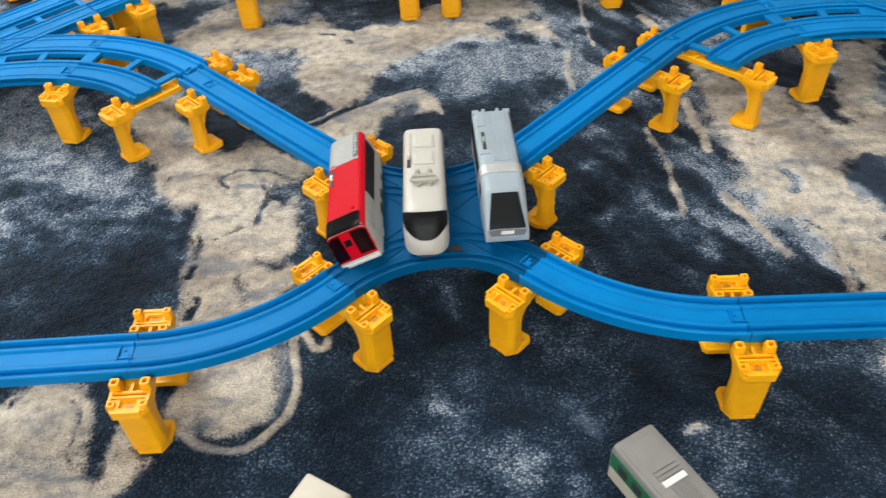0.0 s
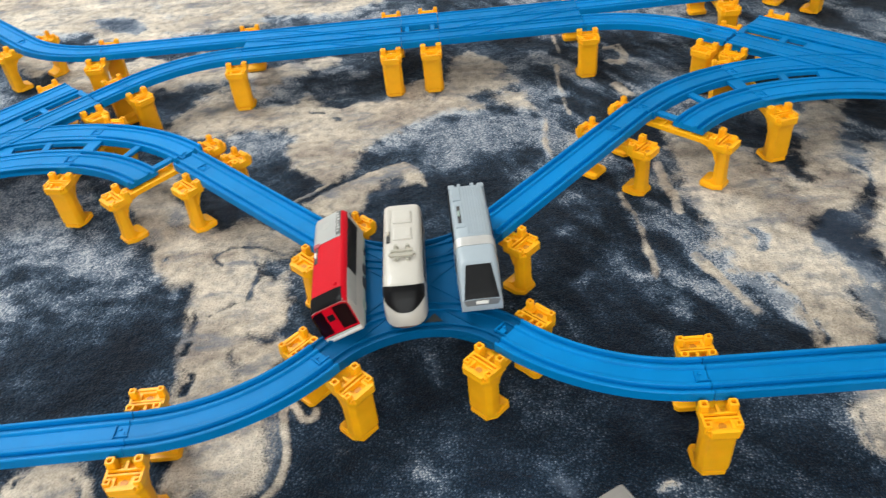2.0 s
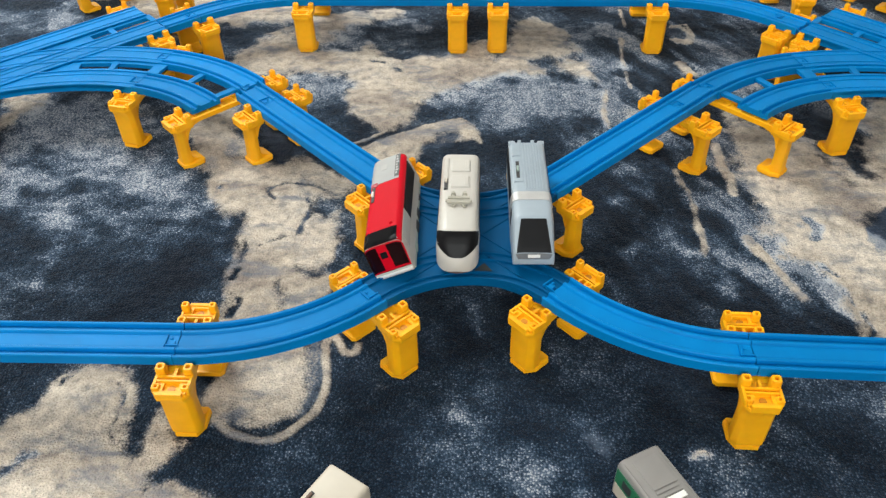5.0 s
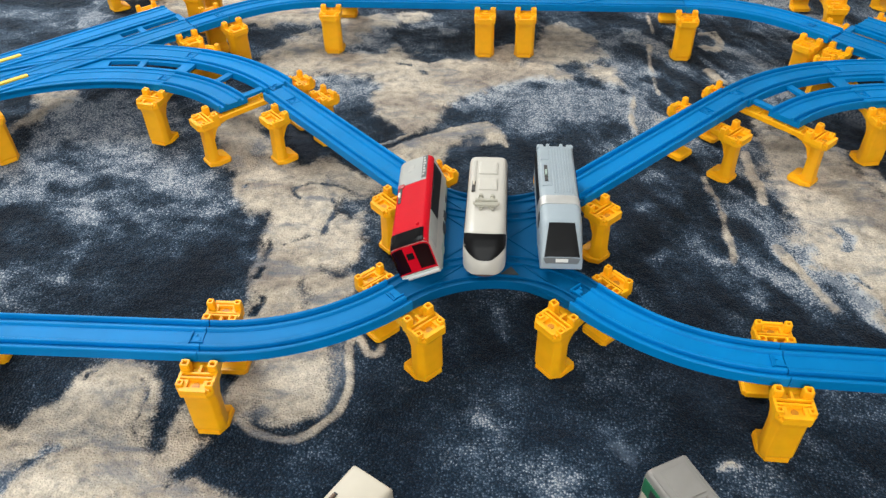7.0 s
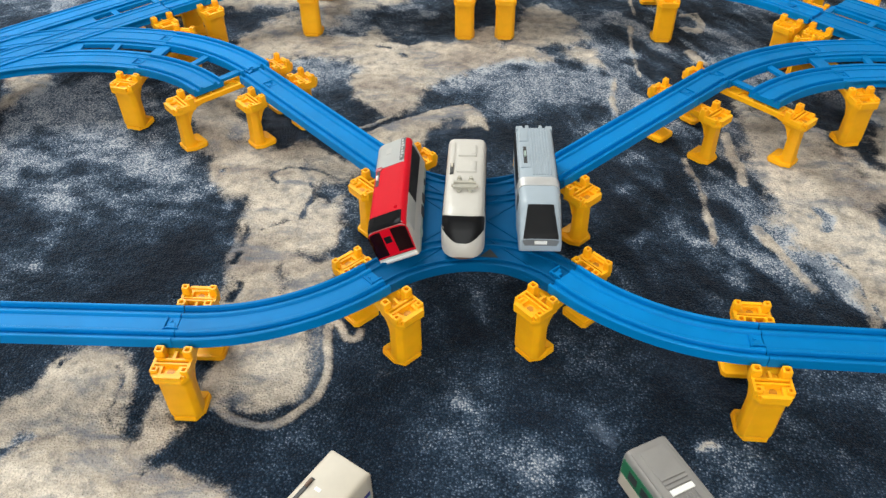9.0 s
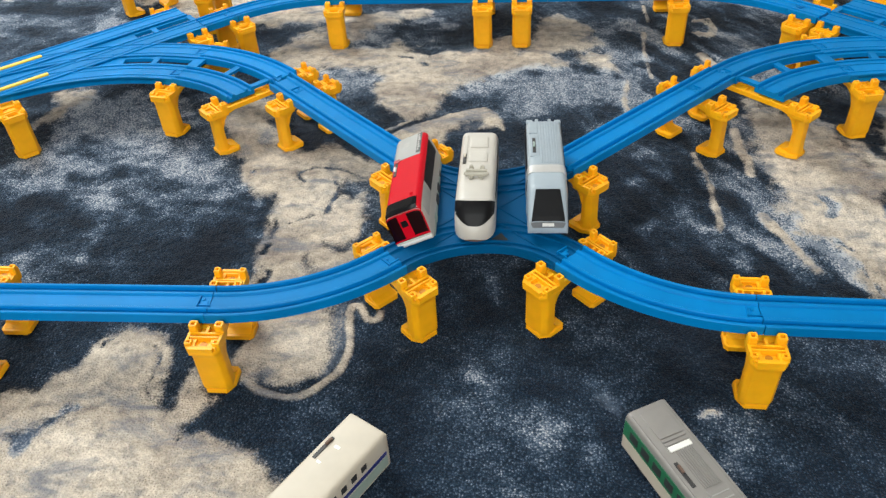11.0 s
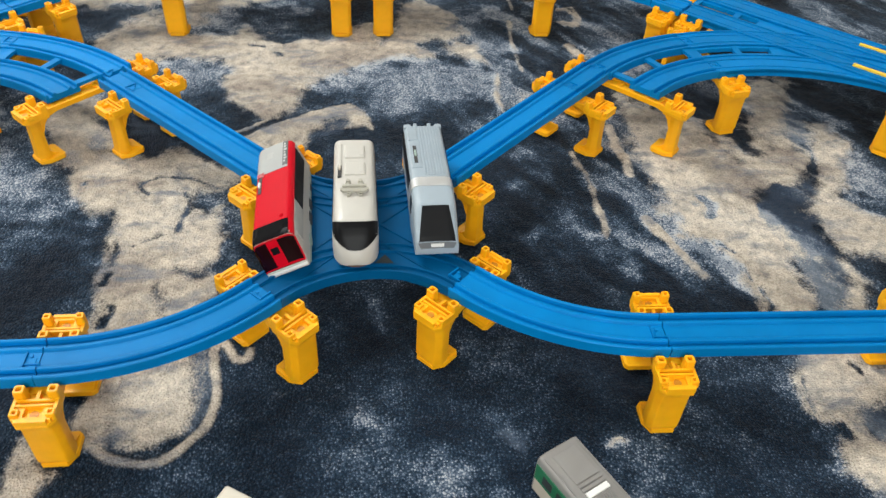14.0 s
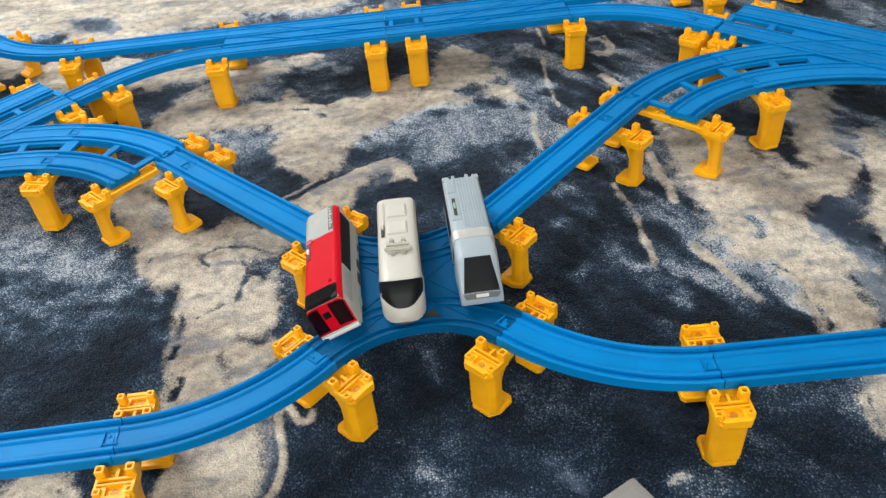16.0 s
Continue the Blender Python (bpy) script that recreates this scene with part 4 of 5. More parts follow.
motif("streak", 0.005, (0.298, 0.085), (0.305, 0.063), (0.314, 0.042))
motif("streak", 0.0026, (0.314, 0.042), (0.322, 0.017), (0.33, -0.005))
motif("streak", 0.0016, (0.189, -0.188), (0.195, -0.183), (0.201, -0.185))
RUG = (-0.93, 0.93, -0.42, 1.20)
CELL = 0.003


def value_noise(x, y, size, seed):
    """Smooth noise from 0 to 1 with cells of the given size."""
    table = np.random.RandomState(seed).rand(257, 257)
    u, v = x / size + 1000.0, y / size + 1000.0
    i, j = np.floor(u).astype(int), np.floor(v).astype(int)
    f, g = u - i, v - j
    f, g = f * f * (3 - 2 * f), g * g * (3 - 2 * g)
    i, j = i % 256, j % 256
    return (table[i, j] * (1 - f) + table[i + 1, j] * f) * (1 - g) + (table[i, j + 1] * (1 - f) + table[i + 1, j + 1] * f) * g


def cloud(x, y, size, seed, octaves=4, gain=0.55):
    total, norm, amp = 0.0, 0.0, 1.0
    for k in range(octaves):
        total = total + amp * value_noise(x, y, size / 2 ** k, seed + k)
        norm += amp
        amp *= gain
    return total / norm


def distance_to_motif(px, py, points, closed):
    """Metres to the line through the points; negative inside a closed outline."""
    best = np.full(px.shape, 9.0)
    inside = np.zeros(px.shape, bool)
    n = len(points)
    for k in range(n if closed else n - 1):
        (ax, ay), (bx, by) = points[k], points[(k + 1) % n]
        dx, dy = bx - ax, by - ay
        t = np.clip(((px - ax) * dx + (py - ay) * dy) / (dx * dx + dy * dy + 1e-12), 0, 1)
        best = np.minimum(best, np.hypot(px - ax - t * dx, py - ay - t * dy))
        if closed:
            cuts = ((ay > py) != (by > py)) & (px < (bx - ax) * (py - ay) / (by - ay + 1e-12) + ax)
            inside ^= cuts
    return np.where(inside, -best, best) if closed else best


def rug_fields(x, y):
    wx = x + 0.010 * (cloud(x, y, 0.05, 11) - 0.5) + 0.009 * (cloud(x, y, 0.014, 21, 2) - 0.5)
    wy = y + 0.010 * (cloud(x, y, 0.05, 31) - 0.5) + 0.009 * (cloud(x, y, 0.014, 41, 2) - 0.5)
    cream, navy, slate, rope, inner, whole = (np.full(x.shape, -1.0) for k in range(6))
    frost, haze, dark = (np.zeros(x.shape) for k in range(3))
    # the pale thread runs out in wisps, longer on the far side
    far = np.clip((y - 0.02 + 0.35 * np.maximum(x, 0)) / 0.25, 0, 1)
    wisp = cloud((x * 0.6 - y * 0.8) * 0.5, x * 0.8 + y * 0.6, 0.030, 131, 4, 0.6)
    rough = (1.0 + 0.9 * far) * (cloud(x, y, 0.04, 141, 4, 0.6) - 0.46) + (1.2 + 1.6 * far) * (wisp - 0.46)
    for kind, half, points in MOTIFS:
        if kind == "rope":
            rope = np.maximum(rope, np.clip((half - distance_to_motif(x + 0.35 * (wx - x), y + 0.35 * (wy - y), points, False)) / 0.0035, -1, 1))
            continue
        d = distance_to_motif(wx, wy, points, half == 0.0) - half
        if kind == "cream":
            inner = np.maximum(inner, -d)
            cream = np.maximum(cream, np.clip(np.minimum(-d / (0.009 + 0.008 * far), 1.3) + rough, -1, 1))
        elif kind == "solid":
            inner = np.maximum(inner, -d)
            whole = np.maximum(whole, 0.004 - d)
            cream = np.maximum(cream, np.clip(np.minimum(-d / 0.007, 1.3) + 0.5 * rough, -1, 1))
        elif kind == "streak":
            d = distance_to_motif(x + 0.35 * (wx - x), y + 0.35 * (wy - y), points, False) - half
            thin = np.clip(-d / 0.004, -1, 0.6) + (0.9 * (wisp - 0.47) + 0.5 * (cloud(x, y, 0.012, 151, 2) - 0.5)) * np.clip(1 - d / 0.012, 0, 1)
            cream = np.maximum(cream, np.clip(thin, -1, 1))
        elif kind == "navy":
            navy = np.maximum(navy, np.clip(-d / 0.004 + 0.4 * rough, -1, 1))
        elif kind == "slate":
            slate = np.maximum(slate, np.clip(np.minimum(-d / (0.005 if half else 0.014), 0.8) + 1.2 * rough, -1, 1))
        elif kind == "frost":
            frost = np.maximum(frost, np.clip(0.5 - d / (0.014 if half else 0.030) + 0.9 * rough, 0, 1))
        elif kind == "haze":
            haze = np.maximum(haze, np.clip(0.5 - d / (0.016 if half else 0.040) + 0.7 * rough, 0, 1))
        elif kind == "dark":
            dark = np.maximum(dark, np.clip(0.5 - d / 0.035 + 0.5 * rough, 0, 1))
    # beyond the drawn part the weave goes on in drifts of its own
    edge = np.clip(np.maximum.reduce([np.abs(x) - 0.84, y - 1.05, -0.34 - y]) / 0.08, 0, 1)
    cream = np.maximum(cream, np.where(edge > 0, np.minimum((cloud(x, y, 0.25, 61) - 0.60) * 10, 1) + (1 - edge) * -2, -1)).clip(-1, 1)
    cream = np.minimum(cream, -navy)
    cream = np.minimum(cream, 0.35 - 1.2 * slate + 0.8 * rough)
    # drifting bands: blotchy on one side, combed into long streaks on the other
    wx, wy = x + 0.06 * (cloud(x, y, 0.12, 101, 3) - 0.5), y + 0.06 * (cloud(x, y, 0.12, 111, 3) - 0.5)
    blotch = cloud(wx * 0.75, wy * 1.25, 0.085, 71, 6, 0.62)
    comb = cloud((wx * 0.55 - wy * 0.83) * 0.28, (wx * 0.83 + wy * 0.55) * 1.05, 0.045, 121, 5, 0.62)
    t = np.clip((x - 0.02 + 0.15 * (y - 0.3)) / 0.22, 0, 1)
    thread = cloud((wx * 0.5 - wy * 0.87) * 0.22, wx * 0.87 + wy * 0.5, 0.016, 171, 3, 0.6)
    drift = blotch * (1 - t) + (0.5 + 1.8 * (comb - 0.49) + 0.35 * (thread - 0.5)) * t
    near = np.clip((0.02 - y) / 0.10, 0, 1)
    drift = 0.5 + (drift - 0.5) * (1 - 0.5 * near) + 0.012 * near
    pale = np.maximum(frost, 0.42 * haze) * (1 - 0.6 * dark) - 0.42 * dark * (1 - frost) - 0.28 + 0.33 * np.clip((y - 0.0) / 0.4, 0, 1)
    # the frost lies in clumps and torn streaks
    clump = cloud(wx * 0.8, wy * 1.2, 0.030, 161, 4, 0.6) - 0.49
    pale = np.minimum(pale + (0.6 + 1.6 * np.maximum(frost, 0.6 * haze)) * clump, 0.85)
    pale = np.where(whole > 0, np.minimum(pale, -0.2), pale)
    return cream, pale, drift, rope, inner, slate


def pile_mesh(name, x0, x1, y0, y1, cell, mat):
    nx, ny = int((x1 - x0) / cell) + 1, int((y1 - y0) / cell) + 1
    gx, gy = np.meshgrid(np.linspace(x0, x1, nx), np.linspace(y0, y1, ny), indexing="ij")
    gx, gy = gx.ravel(), gy.ravel()
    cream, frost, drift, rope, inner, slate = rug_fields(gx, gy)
    tuft = value_noise(gx, gy, 0.0045, 81) - 0.5
    gz = -0.0035 + 0.0020 * np.clip(np.maximum(cream, rope) + 0.5, 0, 1) + 0.0022 * tuft + 0.0016 * (cloud(gx, gy, 0.03, 91, 2) - 0.5)
    i, j = np.meshgrid(np.arange(nx - 1), np.arange(ny - 1), indexing="ij")
    a = (i * ny + j).ravel()
    quads = np.stack([a, a + ny, a + ny + 1, a + 1], 1)
    me = bpy.data.meshes.new(name)
    me.vertices.add(len(gx))
    me.vertices.foreach_set("co", np.stack([gx, gy, gz], 1).astype(np.float32).ravel())
    me.loops.add(quads.size)
    me.loops.foreach_set("vertex_index", quads.ravel().astype(np.int32))
    me.polygons.add(len(quads))
    me.polygons.foreach_set("loop_start", np.arange(0, quads.size, 4, dtype=np.int32))
    me.polygons.foreach_set("use_smooth", np.ones(len(quads), bool))
    me.update(calc_edges=True)
    for name, values in (("cream", cream), ("frost", frost), ("drift", drift), ("rope", rope), ("inner", inner), ("slate", slate)):
        me.attributes.new(name, "FLOAT", "POINT").data.foreach_set("value", values.astype(np.float32))
    me.materials.append(mat)
    return me


def rug():
    x0, x1, y0, y1 = RUG
    me = pile_mesh("rug", x0, x1, y0, y1, CELL, rug_material())
    ob = tagged(new("rug", me), "deep-pile rug in navy blue with cream and frosty swirls", "rug")
    # the rug's outer part, that lies round the woven middle
    for a0, a1, c0, c1 in ((-1.5, x0, -1.1, 1.9), (x1, 1.5, -1.1, 1.9), (x0, x1, -1.1, y0), (x0, x1, y1, 1.9)):
        border = pile_mesh("rug_border", a0, a1, c0, c1, 0.010, me.materials[0])
        tagged(new("rug_border", border), "outer part of the navy rug").parent = ob
    add = box(x0, x1, y0, y1, -0.0118, -0.0075)
    part("backing", add, DARK, ob, "dark woven backing")


def rug_material():
    m, nodes, links, bsdf = material("rug_pile")

    def node(kind, **values):
        n = nodes.new(kind)
        for k, v in values.items():
            n.inputs[k.replace("_", " ")].default_value = v
        return n

    def math_node(op, a, b=None, c=None):
        n = nodes.new("ShaderNodeMath")
        n.operation = op
        for k, v in enumerate((a, b, c)):
            if v is None:
                continue
            if isinstance(v, (int, float)):
                n.inputs[k].default_value = v
            else:
                links.new(v, n.inputs[k])
        return n.outputs[0]

    def attribute(name):
        n = nodes.new("ShaderNodeAttribute")
        n.attribute_name = name
        return n.outputs["Fac"]

    def noise_node(scale, detail, rough=0.6, stretch=None, distortion=0.0):
        n = node("ShaderNodeTexNoise", Scale=scale, Detail=detail, Roughness=rough, Distortion=distortion)
        if stretch:
            mp = nodes.new("ShaderNodeMapping")
            mp.inputs["Rotation"].default_value[2] = stretch[0]
            mp.inputs["Scale"].default_value = (stretch[1], stretch[2], 1)
            links.new(tex.outputs["Object"], mp.inputs["Vector"])
            links.new(mp.outputs[0], n.inputs["Vector"])
        else:
            links.new(tex.outputs["Object"], n.inputs["Vector"])
        return n.outputs["Fac"]

    def ramp(value, *stops):
        n = nodes.new("ShaderNodeValToRGB")
        e = n.color_ramp.elements
        while len(e) < len(stops):
            e.new(0.5)
        for el, (p, c) in zip(e, stops):
            el.position, el.color = p, (*c, 1)
        links.new(value, n.inputs[0])
        return n.outputs[0]

    def blend(fac, a, b):
        n = nodes.new("ShaderNodeMix")
        n.data_type = "RGBA"
        links.new(fac, n.inputs["Factor"])
        links.new(a, n.inputs[6])
        links.new(b, n.inputs[7])
        return n.outputs[2]

    def step(value, lo, hi):
        n = nodes.new("ShaderNodeMapRange")
        n.interpolation_type = "SMOOTHSTEP"
        n.inputs["From Min"].default_value, n.inputs["From Max"].default_value = lo, hi
        links.new(value, n.inputs["Value"])
        return n.outputs[0]

    tex = nodes.new("ShaderNodeTexCoord")
    fine = noise_node(500.0, 2.0, 0.75)
    tufts = noise_node(260.0, 2.0, 0.6, (0.35, 1.0, 1.6))
    medium = noise_node(45.0, 6.0, 0.65)
    mottle = noise_node(75.0, 4.0, 0.62)
    broad = noise_node(11.0, 5.0, 0.6, (0.6, 0.5, 1.4), 0.6)
    cream, frost, drift = attribute("cream"), attribute("frost"), attribute("drift")
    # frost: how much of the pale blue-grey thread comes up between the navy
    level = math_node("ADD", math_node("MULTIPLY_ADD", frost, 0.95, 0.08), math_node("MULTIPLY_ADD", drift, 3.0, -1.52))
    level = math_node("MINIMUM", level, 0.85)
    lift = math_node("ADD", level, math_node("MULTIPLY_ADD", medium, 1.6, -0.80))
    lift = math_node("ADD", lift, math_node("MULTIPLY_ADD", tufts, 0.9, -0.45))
    # single tufts in rows, some of them pale, with navy between
    rows = node("ShaderNodeTexVoronoi", Scale=450.0, Randomness=0.85)
    rows.voronoi_dimensions = "2D"
    loose = nodes.new("ShaderNodeVectorMath")
    loose.operation = "MULTIPLY_ADD"
    wander = node("ShaderNodeTexNoise", Scale=320.0, Detail=1.0)
    links.new(tex.outputs["Object"], wander.inputs["Vector"])
    links.new(wander.outputs["Color"], loose.inputs[0])
    loose.inputs[1].default_value = (0.0022, 0.0022, 0.0)
    links.new(tex.outputs["Object"], loose.inputs[2])
    links.new(loose.outputs[0], rows.inputs["Vector"])
    single = nodes.new("ShaderNodeSeparateColor")
    links.new(rows.outputs["Color"], single.inputs[0])
    knot = math_node("SUBTRACT", 1.0, step(rows.outputs["Distance"], 0.0, 0.72))
    paler = math_node("MULTIPLY", knot, math_node("MULTIPLY_ADD", single.outputs[0], 1.4, 0.25))
    lift = math_node("ADD", lift, math_node("MULTIPLY_ADD", paler, 0.62, -0.27))
    lift = math_node("ADD", lift, math_node("MULTIPLY_ADD", fine, 1.6, -0.82))
    lift = math_node("ADD", lift, math_node("MULTIPLY", step(cream, -1.0, 0.1), math_node("MULTIPLY_ADD", medium, 2.2, -0.75)))
    lift = math_node("MULTIPLY_ADD", lift, 0.40, 0.46)
    ground = ramp(lift, (0.10, (0.0024, 0.0060, 0.0140)), (0.40, (0.0078, 0.0186, 0.0360)), (0.58, (0.0280, 0.0510, 0.0860)), (0.76, (0.125, 0.162, 0.222)), (0.96, (0.46, 0.48, 0.52)))
    # slate blue thread, duller and more even
    blue = ramp(math_node("ADD", math_node("MULTIPLY_ADD", drift, 1.1, -0.20), math_node("ADD", math_node("MULTIPLY", medium, 0.22), math_node("MULTIPLY", fine, 0.14))), (0.32, (0.022, 0.036, 0.064)), (0.52, (0.075, 0.105, 0.158)), (0.70, (0.21, 0.245, 0.30)))
    ground = blend(math_node("MULTIPLY", step(math_node("ADD", attribute("slate"), math_node("MULTIPLY_ADD", medium, 2.4, -1.2)), -0.3, 0.9), 0.72), ground, blue)
    # cream thread with darker and lighter drifts in it
    sand = ramp(math_node("ADD", math_node("MULTIPLY", broad, 0.75), math_node("MULTIPLY", drift, 0.25)), (0.36, (0.335, 0.288, 0.250)), (0.48, (0.545, 0.484, 0.410)), (0.62, (0.72, 0.655, 0.572)))
    along = nodes.new("ShaderNodeCombineXYZ")
    place = nodes.new("ShaderNodeSeparateXYZ")
    links.new(tex.outputs["Object"], place.inputs[0])
    links.new(math_node("MULTIPLY", attribute("inner"), 130.0), along.inputs[0])
    links.new(math_node("MULTIPLY", place.outputs[0], 14.0), along.inputs[1])
    links.new(math_node("MULTIPLY", place.outputs[1], 14.0), along.inputs[2])
    nap = node("ShaderNodeTexNoise", Scale=1.0, Detail=5.0, Roughness=0.6, Distortion=0.8)
    links.new(along.outputs[0], nap.inputs["Vector"])
    medium2 = math_node("ADD", math_node("MULTIPLY", nap.outputs["Fac"], 0.22), math_node("MULTIPLY", mottle, 0.78))
    shade = ramp(medium2, (0.34, (0.50, 0.52, 0.57)), (0.47, (0.88, 0.87, 0.87)), (0.60, (1.10, 1.09, 1.08)))
    mul = nodes.new("ShaderNodeMix")
    mul.data_type, mul.blend_type = "RGBA", "MULTIPLY"
    mul.inputs["Factor"].default_value = 1.0
    links.new(sand, mul.inputs[6])
    links.new(shade, mul.inputs[7])
    speck = nodes.new("ShaderNodeMix")
    speck.data_type, speck.blend_type = "RGBA", "MULTIPLY"
    speck.inputs["Factor"].default_value = 1.0
    links.new(mul.outputs[2], speck.inputs[6])
    links.new(ramp(fine, (0.28, (0.66, 0.64, 0.62)), (0.62, (1.06, 1.05, 1.04))), speck.inputs[7])
    ragged = math_node("ADD", cream, math_node("MULTIPLY_ADD", fine, 1.6, -0.8))
    ragged = math_node("ADD", ragged, math_node("MULTIPLY_ADD", medium, 1.7, -0.85))
    # inside the cream, blue-grey patches where the frost lies over it
    worn = math_node("MULTIPLY", step(frost, 0.15, 0.9), math_node("MULTIPLY_ADD", medium, 1.8, -0.35))
    ragged = math_node("SUBTRACT", ragged, worn)
    ragged = math_node("ADD", ragged, math_node("MULTIPLY_ADD", drift, 1.4, -0.66))
    ragged = math_node("MAXIMUM", ragged, math_node("ADD", attribute("rope"), math_node("MULTIPLY_ADD", fine, 1.0, -0.45)))
    # blue-grey stains in the cream
    stain = noise_node(24.0, 7.0, 0.68, (0.9, 0.7, 1.5), 0.4)
    hue = nodes.new("ShaderNodeRGB")
    hue.outputs[0].default_value = (0.150, 0.170, 0.212, 1)
    stained = blend(math_node("MULTIPLY", step(stain, 0.48, 0.70), 0.85), speck.outputs[2], hue.outputs[0])
    colour = blend(step(ragged, -0.52, 0.62), ground, stained)
    links.new(colour, bsdf.inputs["Base Color"])
    bsdf.inputs["Roughness"].default_value = 0.85
    bsdf.inputs["Sheen Weight"].default_value = 0.06
    bsdf.inputs["Sheen Roughness"].default_value = 0.45
    bsdf.inputs["Specular IOR Level"].default_value = 0.12
    b1 = nodes.new("ShaderNodeBump")
    b1.inputs["Strength"].default_value, b1.inputs["Distance"].default_value = 0.9, 0.0016
    links.new(math_node("ADD", math_node("ADD", fine, math_node("MULTIPLY_ADD", knot, 0.5, tufts)), math_node("MULTIPLY", mottle, 1.6)), b1.inputs["Height"])
    links.new(b1.outputs[0], bsdf.inputs["Normal"])
    return m


rug()

# ---------------------------------------------------------------- toy trains
class Shell:
    """A car's skin: rounded sections along y. keys: (y, half width, sill, roof, squareness), from +y to -y."""

    def __init__(self, keys):
        self.keys = keys

    def section(self, y):
        k = self.keys
        y = max(min(y, k[0][0]), k[-1][0])
        for a, b in zip(k, k[1:]):
            if a[0] >= y >= b[0]:
                t = (a[0] - y) / (a[0] - b[0])
                return [p + (q - p) * t for p, q in zip(a[1:], b[1:])]

    def at(self, y, deg, off=0.0):
        w, zb, zt, n = self.section(y)
        c, s = math.cos(radians(deg)), math.sin(radians(deg))
        px = w * math.copysign(abs(c) ** (2 / n), c)
        pz = zb + (zt - zb) * abs(s) ** (2 / n)
        if off:
            e = 2 - 2 / n
            nx, nz = math.copysign(abs(c) ** e, c) / w, abs(s) ** e / (zt - zb)
            d = 0.0006
            wa, _, za, _ = self.section(y + d)
            wb, _, zc, _ = self.section(y - d)
            slope = (za - zc) / (2 * d) * abs(s)
            length = math.hypot(nx, nz)
            nx, nz = nx / length, nz / length
            ny = -slope * nz
            length = math.sqrt(nx * nx + ny * ny + nz * nz)
            return (px + off * nx / length, y + off * ny / length, pz + off * nz / length)
        return (px, y, pz)

    def over(self, y, u):
        """The angle at which the skin lies at a share u (-1 to 1) of its half width."""
        n = self.section(y)[3]
        a = math.degrees(math.acos(min(1, abs(u) ** (n / 2))))
        return a if u >= 0 else 180 - a

    def up(self, y, v, side=1):
        """The angle at which the skin reaches a share v of its height, on one side."""
        n = self.section(y)[3]
        a = math.degrees(math.asin(min(1, v ** (n / 2))))
        return a if side > 0 else 180 - a


ANGLES = [0, 0.3, 2, 6, 12, 20, 29, 38, 46, 54, 63, 72, 81, 90, 99, 108, 117, 126, 134, 142, 151, 160, 168, 174, 178, 179.7, 180]


def car_body(ob, shell, mat, name="body", label="", step=0.005):
    ys = [k[0] for k in shell.keys]
    ways = []
    for a, b in zip(ys, ys[1:]):
        n = max(1, math.ceil((a - b) / step))
        ways += [a + (b - a) * i / n for i in range(n)]
    ways.append(ys[-1])
    bm = bmesh.new()
    add_loft(bm, [[shell.at(y, q) for q in ANGLES] for y in ways])
    return part(name, bm, mat, ob, label, smooth=True)


def patch(parent, shell, name, y0, y1, a0, a1, mat, off=0.0005, label="", ny=10, na=14):
    """A panel that follows the skin, between two places and two angles (numbers, or functions of the way from y0 to y1)."""
    f0 = a0 if callable(a0) else (lambda t: a0)
    f1 = a1 if callable(a1) else (lambda t: a1)
    bm = bmesh.new()
    rings = []
    for i in range(ny + 1):
        t = i / ny
        y = y0 + (y1 - y0) * t
        angles = [f0(t) + (f1(t) - f0(t)) * k / na for k in range(na + 1)]
        rings.append([shell.at(y, q, off) for q in angles] + [shell.at(y, q, -0.0008) for q in angles[::-1]])
    add_loft(bm, rings)
    return part(name, bm, mat, parent, label, smooth=True)


def panel(parent, shell, name, y0, y1, u0, u1, mat, off=0.0005, label="", ny=10, na=14):
    """A panel on the roof or face, between shares of the half width (numbers, or functions of the way from y0 to y1)."""
    f0 = u0 if callable(u0) else (lambda t: u0)
    f1 = u1 if callable(u1) else (lambda t: u1)
    bm = bmesh.new()
    rings = []
    for i in range(ny + 1):
        t = i / ny
        y = y0 + (y1 - y0) * t
        angles = [shell.over(y, f0(t) + (f1(t) - f0(t)) * k / na) for k in range(na + 1)]
        rings.append([shell.at(y, q, off) for q in angles] + [shell.at(y, q, -0.0008) for q in angles[::-1]])
    add_loft(bm, rings)
    return part(name, bm, mat, parent, label, smooth=True)


def flank(parent, shell, name, y0, y1, v0, v1, side, mat, off=0.0005, label="", ny=10, na=6):
    """A panel on one side, between shares of the height (numbers, or functions of the way from y0 to y1)."""
    f0 = v0 if callable(v0) else (lambda t: v0)
    f1 = v1 if callable(v1) else (lambda t: v1)
    bm = bmesh.new()
    rings = []
    for i in range(ny + 1):
        t = i / ny
        y = y0 + (y1 - y0) * t
        angles = [shell.up(y, f0(t) + (f1(t) - f0(t)) * k / na, side) for k in range(na + 1)]
        rings.append([shell.at(y, q, off) for q in angles] + [shell.at(y, q, -0.0008) for q in angles[::-1]])
    add_loft(bm, rings)
    return part(name, bm, mat, parent, label, smooth=True)


def wheels(ob, ys, half, radius=0.0065):
    for y in ys:
        for s in (-1, 1):
            bm = bmesh.new()
            bmesh.ops.create_cone(bm, cap_ends=True, segments=20, radius1=radius, radius2=radius * 0.93, depth=0.0035,
                                  matrix=Matrix.Translation((s * half, y, radius)) @ Matrix.Rotation(radians(90 * s), 4, "Y"))
            part("wheel", bm, DARK, ob, "black plastic wheel")


